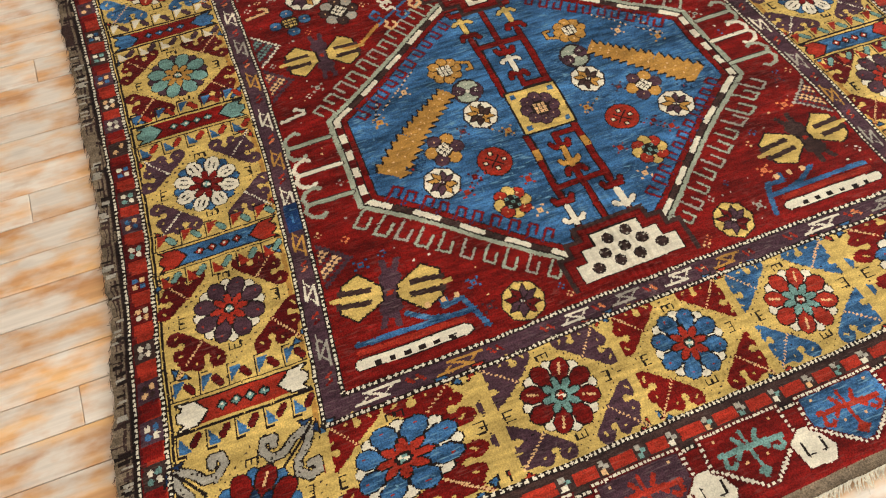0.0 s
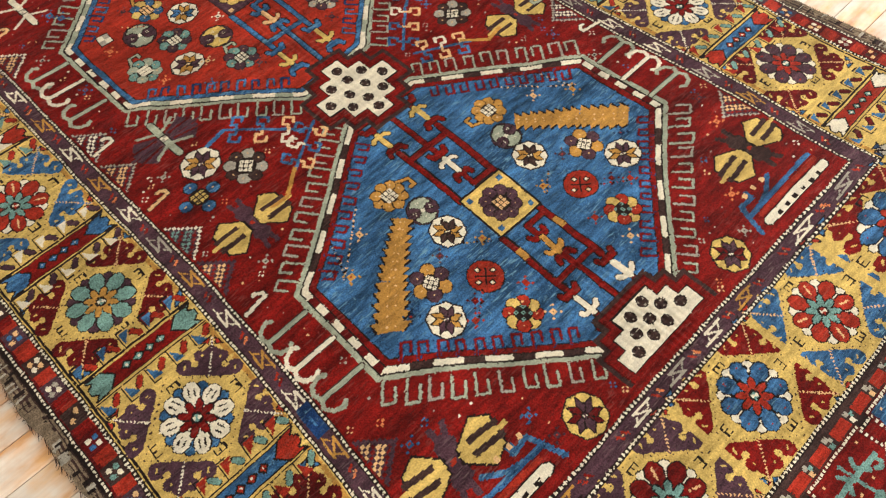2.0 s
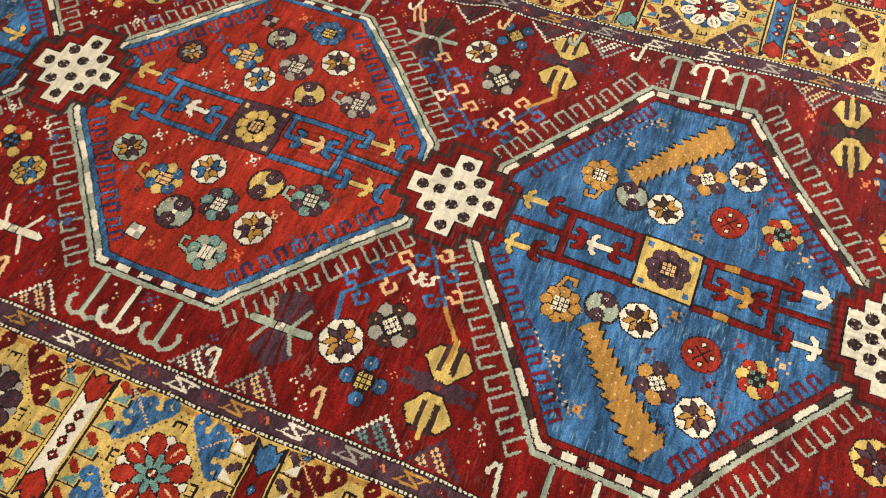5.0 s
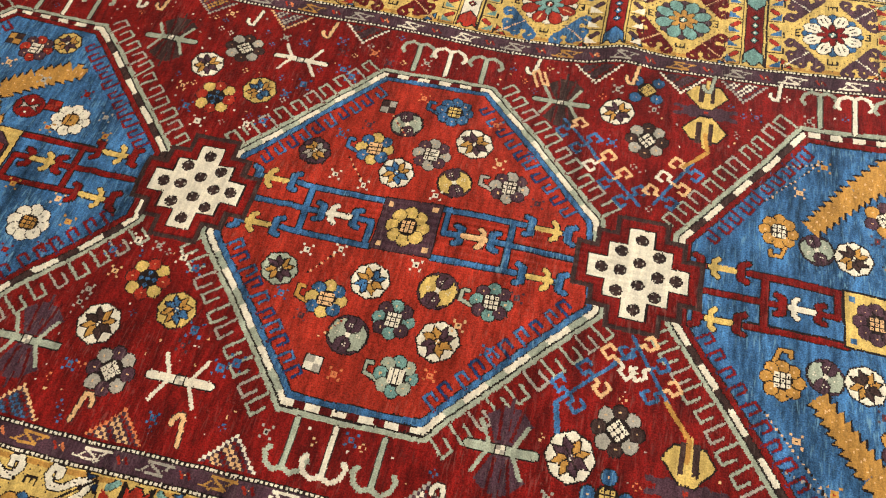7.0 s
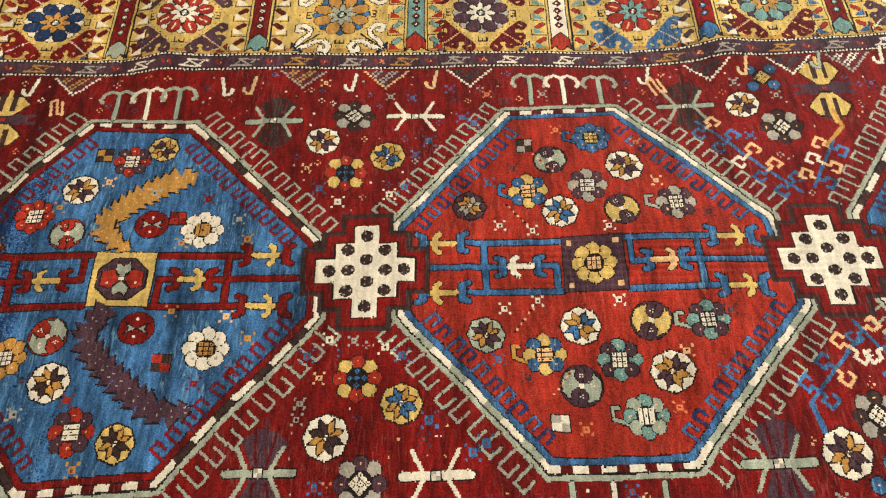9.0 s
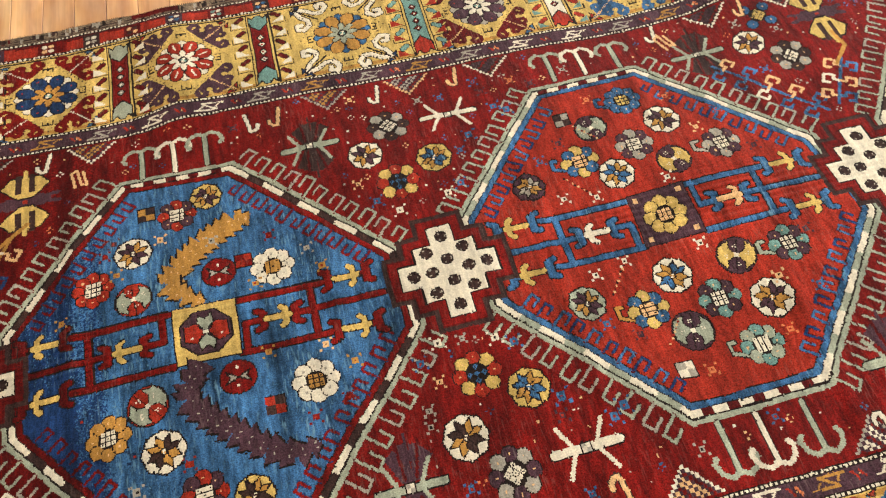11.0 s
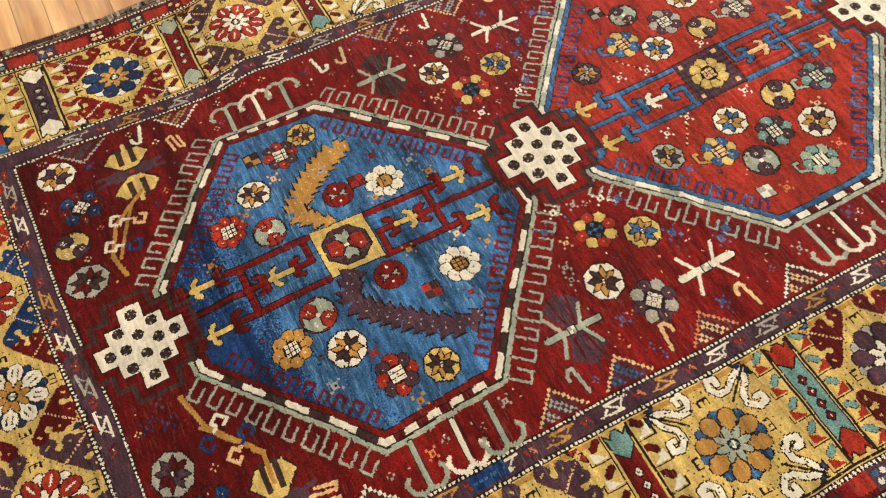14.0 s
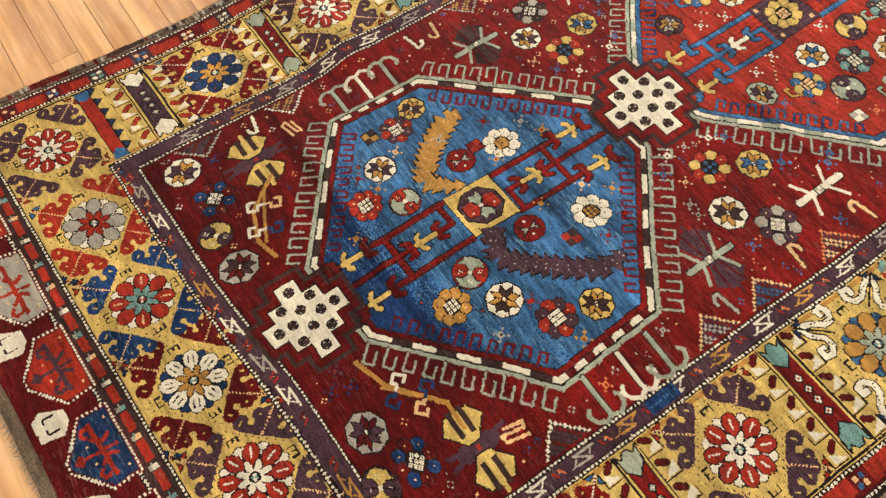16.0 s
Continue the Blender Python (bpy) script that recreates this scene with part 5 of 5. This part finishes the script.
# the weaver's unevenness: stray knots; darker west rows hold dye lots and painted-in shade
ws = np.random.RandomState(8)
west_shade = ramp01(-UU, 0.86, 1.16) + np.interp(np.arange(NU), np.arange(0, NU + 12, 12), ws.uniform(-0.22, 0.22, len(range(0, NU + 12, 12))))[:, None]
west_shade = west_shade + 0.25 * ramp01(-VV, -0.1, 0.35) - 0.12 > ws.random_sample((NU, NV)) * 0.5 + 0.25
COL[west_shade & (COL == BLUE) & (np.abs(VV) < D4)] = INDIGO
COL[west_shade & (COL == CRIMSON) & (np.abs(VV) < D4) & (UU < -0.9)] = CRIMSON_SHADE


def wander(step):
    """Slow random drift over the knot corners, -1 to 1."""
    c = ws.uniform(-1, 1, (NU // step + 3, NV // step + 3))
    x, y = np.arange(NU + 1) / step, np.arange(NV + 1) / step
    i, j = x.astype(int), y.astype(int)
    fx, fy = (x - i)[:, None], (y - j)[None, :]
    a, b, d, e = c[np.ix_(i, j)], c[np.ix_(i + 1, j)], c[np.ix_(i, j + 1)], c[np.ix_(i + 1, j + 1)]
    return (a * (1 - fx) + b * fx) * (1 - fy) + (d * (1 - fx) + e * fx) * fy


stray = ws.random_sample((NU, NV))
moved = np.where(stray < 0.03, np.roll(COL, 1, 1), np.where(stray < 0.06, np.roll(COL, -1, 1), np.where(stray < 0.08, np.roll(COL, 1, 0), COL)))
COL = moved

# pieces that other figures cut through become pieces of their own
SPLIT = np.array([n in ("axis_bar", "forked_end", "hooked_stem", "bent_stem", "curled_leaf", "latch_hook", "serrated_leaf") for n, _, _ in PARTS])
lab = np.where(SPLIT[PID], np.arange(NU * NV).reshape(NU, NV) + 1, 0).astype(np.int32)
for sweep in range(260):
    before = int(lab.sum(dtype=np.int64))
    for a, b in (((slice(1, None), slice(None)), (slice(None, -1), slice(None))), ((slice(None), slice(1, None)), (slice(None), slice(None, -1)))):
        for m, n in ((a, b), (b, a)):
            same = (PID[m] == PID[n]) & (lab[m] > 0)
            lab[m] = np.where(same, np.minimum(lab[m], lab[n]), lab[m])
    if int(lab.sum(dtype=np.int64)) == before:
        break
roots, first, counts = np.unique(lab, return_index=True, return_counts=True)
seen_pid = {}
for r, f, c in sorted(zip(roots.tolist(), first.tolist(), counts.tolist()), key=lambda k: -k[2]):
    if r == 0:
        continue
    pid = int(PID.reshape(-1)[f])
    if pid not in seen_pid:
        seen_pid[pid] = True
        continue
    name, parent, label = PARTS[pid]
    PID[lab == r] = piece(name, parent, label) if c > 25 else parent

# ---- cloth geometry ----
gu, gv = np.meshgrid(U0 + np.arange(NU + 1) * KNOT, V0 + np.arange(NV + 1) * KNOT, indexing="ij")
wx, wy = warp(gu, gv)
wx = wx + 0.0010 * wander(10) + 0.0016 * wander(44)
wy = wy + 0.0010 * wander(9) + 0.0016 * wander(40)
rs = np.random.RandomState(3)


def smooth_noise(n, step, amp):
    """Values along one edge that wander slowly."""
    k = rs.uniform(-1, 1, n // step + 3)
    return amp * np.interp(np.arange(n) / step, np.arange(len(k)), k)


edge = ramp01(np.abs(gv), 0.792, 0.820)
rag = np.where(gv > 0, (smooth_noise(NU + 1, 40, 0.004) + smooth_noise(NU + 1, 8, 0.0016))[:, None], (smooth_noise(NU + 1, 30, 0.006) + smooth_noise(NU + 1, 6, 0.003))[:, None])
wy = wy + edge * rag
relief = 0.0042 * np.sin(gu * 5.1 + 1.3 * np.sin(gv * 3.0)) * np.cos(gv * 4.3 + 0.6) + 0.0027 * np.sin(gu * 12.0 + gv * 7.0) + 0.0035
relief = relief * 1.35
for cu, wid in ((0.30, 0.050), (-0.83, 0.055)):
    hump = np.exp(-((gu - cu) / wid) ** 2) * ramp01(gv, 0.36, 0.52)
    relief = relief + 0.011 * hump
    wy = wy + 0.005 * hump * (1 - ramp01(gv, 0.60, 0.75))
for cu, cv0, cv1, amp, wid in ((-0.245, -0.42, 0.30, 0.004, 0.012), (0.04, 0.02, 0.44, 0.003, 0.014), (-0.62, -0.35, 0.40, 0.0035, 0.014), (0.88, -0.40, 0.30, 0.003, 0.014), (-1.05, -0.15, 0.40, 0.0045, 0.016), (0.115, -0.60, -0.08, 0.005, 0.016), (-0.36, -0.2, 0.45, 0.003, 0.02), (0.62, 0.05, 0.5, 0.003, 0.022), (-0.98, -0.5, -0.1, 0.0035, 0.02), (0.16, 0.0, 0.36, 0.0025, 0.015)):
    bend = cu + 0.03 * (gv - cv0)
    relief = relief + amp * np.exp(-((gu - bend) / wid) ** 2) * ramp01(gv, cv0, cv0 + 0.12) * (1 - ramp01(gv, cv1 - 0.12, cv1))
relief = relief + 0.0011 * np.sin(gv * 480.0 + 2.0 * np.sin(gu * 9.0)) * np.exp(-(gv / 0.055) ** 2) * (0.45 + 0.55 * np.sin(gu * 6.0 + 1.0))
relief *= 1 - 0.7 * ramp01(np.abs(gv), 0.74, 0.82)
wz = FLOOR + 0.0095 + relief + rs.normal(0, 0.00028, gu.shape)
wz[::2, :] += 0.0006
wz[:, ::2] += 0.00045
low = np.zeros((NU, NV))
low[(COL == BLACK) | (COL == BROWN)] = 0.0009
low[(COL == IVORY)] = -0.0003
for k in range(2):
    low[PID == ENDS[k]] = 0.004
    low[PID == SELV[k]] = 0.0022
acc = np.zeros((NU + 1, NV + 1))
cnt = np.zeros((NU + 1, NV + 1))
for a in (0, 1):
    for b in (0, 1):
        acc[a:NU + a, b:NV + b] += low
        cnt[a:NU + a, b:NV + b] += 1
wz -= acc / cnt
jx, jy = rs.normal(0, 0.00025, gu.shape), rs.normal(0, 0.00025, gu.shape)
POINTS = np.stack([wx + jx, wy + jy, wz], -1).reshape(-1, 3).astype(np.float32)

rug = tagged(new("rug"), "antique hand-knotted red, blue and yellow wool rug lying on floorboards", "rug")


def cloth_mesh(name, quads, colours):
    used, inv = np.unique(quads, return_inverse=True)
    inv = inv.reshape(-1)
    me = bpy.data.meshes.new(name)
    n = len(quads)
    me.vertices.add(len(used))
    me.vertices.foreach_set("co", POINTS[used].reshape(-1))
    me.loops.add(4 * n)
    me.loops.foreach_set("vertex_index", inv.astype(np.int32))
    me.polygons.add(n)
    me.polygons.foreach_set("loop_start", np.arange(0, 4 * n, 4, dtype=np.int32))
    kinds = np.unique(colours)
    for k in kinds:
        me.materials.append(YARNS[k])
    me.polygons.foreach_set("material_index", np.searchsorted(kinds, colours).astype(np.int32))
    me.update(calc_edges=True)
    return me


ii, jj = np.meshgrid(np.arange(NU), np.arange(NV), indexing="ij")
q0 = ii * (NV + 1) + jj
QUADS = np.stack([q0, q0 + NV + 1, q0 + NV + 2, q0 + 1], -1).reshape(-1, 4)
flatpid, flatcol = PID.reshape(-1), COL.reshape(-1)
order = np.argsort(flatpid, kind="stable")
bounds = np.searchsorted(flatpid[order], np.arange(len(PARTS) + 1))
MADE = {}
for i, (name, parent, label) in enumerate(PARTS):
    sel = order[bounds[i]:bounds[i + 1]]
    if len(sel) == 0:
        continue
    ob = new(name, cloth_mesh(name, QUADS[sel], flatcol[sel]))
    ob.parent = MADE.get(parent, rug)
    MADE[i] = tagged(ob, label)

# the cloth's thickness: its back and edges
rim = [(i, 0) for i in range(0, NU + 1, 4)] + [(NU, j) for j in range(0, NV + 1, 4)] + [(i, NV) for i in range(NU, -1, -4)] + [(0, j) for j in range(NV, -1, -4)]
bm = bmesh.new()
tops, feet = [], []
for i, j in rim:
    c = POINTS[i * (NV + 1) + j]
    tops.append(bm.verts.new((float(c[0]), float(c[1]), float(c[2]))))
    feet.append(bm.verts.new((float(c[0]), float(c[1]), FLOOR + 0.0012)))
for k in range(len(rim)):
    n = (k + 1) % len(rim)
    bm.faces.new((tops[k], feet[k], feet[n], tops[n]))
bm.faces.new(feet)
part("backing", bm, YARNS[KILIM], rug, "coarse brown woven back and edge")


def strands(name, starts, colour, label):
    """Short loose yarn ends along an edge, one joined tuft row."""
    bm = bmesh.new()
    for (x, y, z), (dx, dy), L, w in starts:
        prev = None
        bend = rs.uniform(-0.5, 0.5)
        for k in range(4):
            f = k / 3
            cx, cy = x + dx * L * f - dy * bend * L * f * f, y + dy * L * f + dx * bend * L * f * f
            h = w * (1 - 0.7 * f)
            cz = max(FLOOR + 0.0025, FLOOR + (z - FLOOR) * (1 - f) + 0.002)
            row = [bm.verts.new((cx - dy * h, cy + dx * h, cz - h * 0.4)), bm.verts.new((cx, cy, cz + h * 0.7)), bm.verts.new((cx + dy * h, cy - dx * h, cz - h * 0.4))]
            if prev:
                bm.faces.new((prev[0], row[0], row[1], prev[1]))
                bm.faces.new((prev[1], row[1], row[2], prev[2]))
            prev = row
    return tagged(part(name, bm, colour, rug, label), kind="stuff")


def edge_point(i, j):
    return tuple(float(c) for c in POINTS[i * (NV + 1) + j])


strands("fringe", [(edge_point(NU, j), (1.0, rs.uniform(-0.5, 0.5)), rs.uniform(0.006, 0.022), 0.0016) for j in range(0, NV, 1)], YARNS[IVORY], "short worn ivory fringe")
strands("fringe", [(edge_point(0, j), (-1.0, rs.uniform(-0.5, 0.5)), rs.uniform(0.003, 0.014), 0.0013) for j in range(0, NV, 2)], YARNS[GREY], "very short worn grey fringe")
for j, s in ((0, -1.0), (NV, 1.0)):
    strands("frayed_edge", [(edge_point(i, j), (rs.uniform(-1.2, 1.2), s), rs.uniform(0.002, 0.008), 0.0006) for i in range(0, NU, 2)], YARNS[BROWN], "frayed brown selvedge wool")

# ---- floorboards ----
PITCH, PHASE = 0.069, 1.101
LENGTHS = (0.62, 0.85, 1.10, 1.40)


def board_mesh(L):
    bm = bmesh.new()
    w, c, t = PITCH / 2 - 0.0006, 0.0010, 0.02
    prof = [(-w, -t), (-w, -c), (-w + c, 0), (w - c, 0), (w, -c), (w, -t)]
    ends = []
    for y, dz in ((-L / 2 + 0.0004, -c), (-L / 2 + 0.0014, 0), (L / 2 - 0.0014, 0), (L / 2 - 0.0004, -c)):
        ends.append([bm.verts.new((x, y, min(z, z + dz) if z > -t else z)) for x, z in prof])
    for a, b in zip(ends, ends[1:]):
        for k in range(5):
            bm.faces.new((a[k], a[k + 1], b[k + 1], b[k]))
    bm.faces.new(ends[0][::-1])
    bm.faces.new(ends[-1])
    return mesh_of("floorboard", bm, OAK)


BOARDS = [board_mesh(L) for L in LENGTHS]
brs = random.Random(11)
joints = {-2: -0.964, -4: -0.964, 0: -1.05}
k0, k1 = int((X0 - PHASE) / PITCH), int((X1 - PHASE) / PITCH)
fills = []
for k in range(k0, k1):
    x = PHASE + (k + 0.5) * PITCH
    y = joints.get(k, brs.uniform(-1.0, 1.0))
    y = y - 1.1 * int((y - Y0) / 1.1) - 1.1
    near = -2.0 < x < 2.0
    while y < Y1:
        n = brs.choice((0, 1, 2, 3))
        L = LENGTHS[n]
        if k in joints and y < joints[k] - 0.01 and y + L > joints[k] - 0.5:
            n, L = 2, LENGTHS[2]
        if near and y + L > -1.9 and y < 1.9:
            ob = new("floorboard", BOARDS[n])
            ob.location = (x, y + L / 2, FLOOR + brs.uniform(-0.0004, 0.0))
            ob.parent = floor
        else:
            fills.append((x, y + L / 2, n))
        y += L
bm = bmesh.new()
for x, y, n in fills:
    L = LENGTHS[n]
    y0, y1 = max(y - L / 2 + 0.0006, Y0 + 0.001), min(y + L / 2 - 0.0006, Y1 - 0.001)
    if y1 - y0 > 0.02:
        box(bm, x - PITCH / 2 + 0.0006, y0, FLOOR - 0.02, x + PITCH / 2 - 0.0006, y1, FLOOR - 0.0002)
rest = part("outlying_boards", bm, OAK, floor)
tagged(rest, kind="stuff")
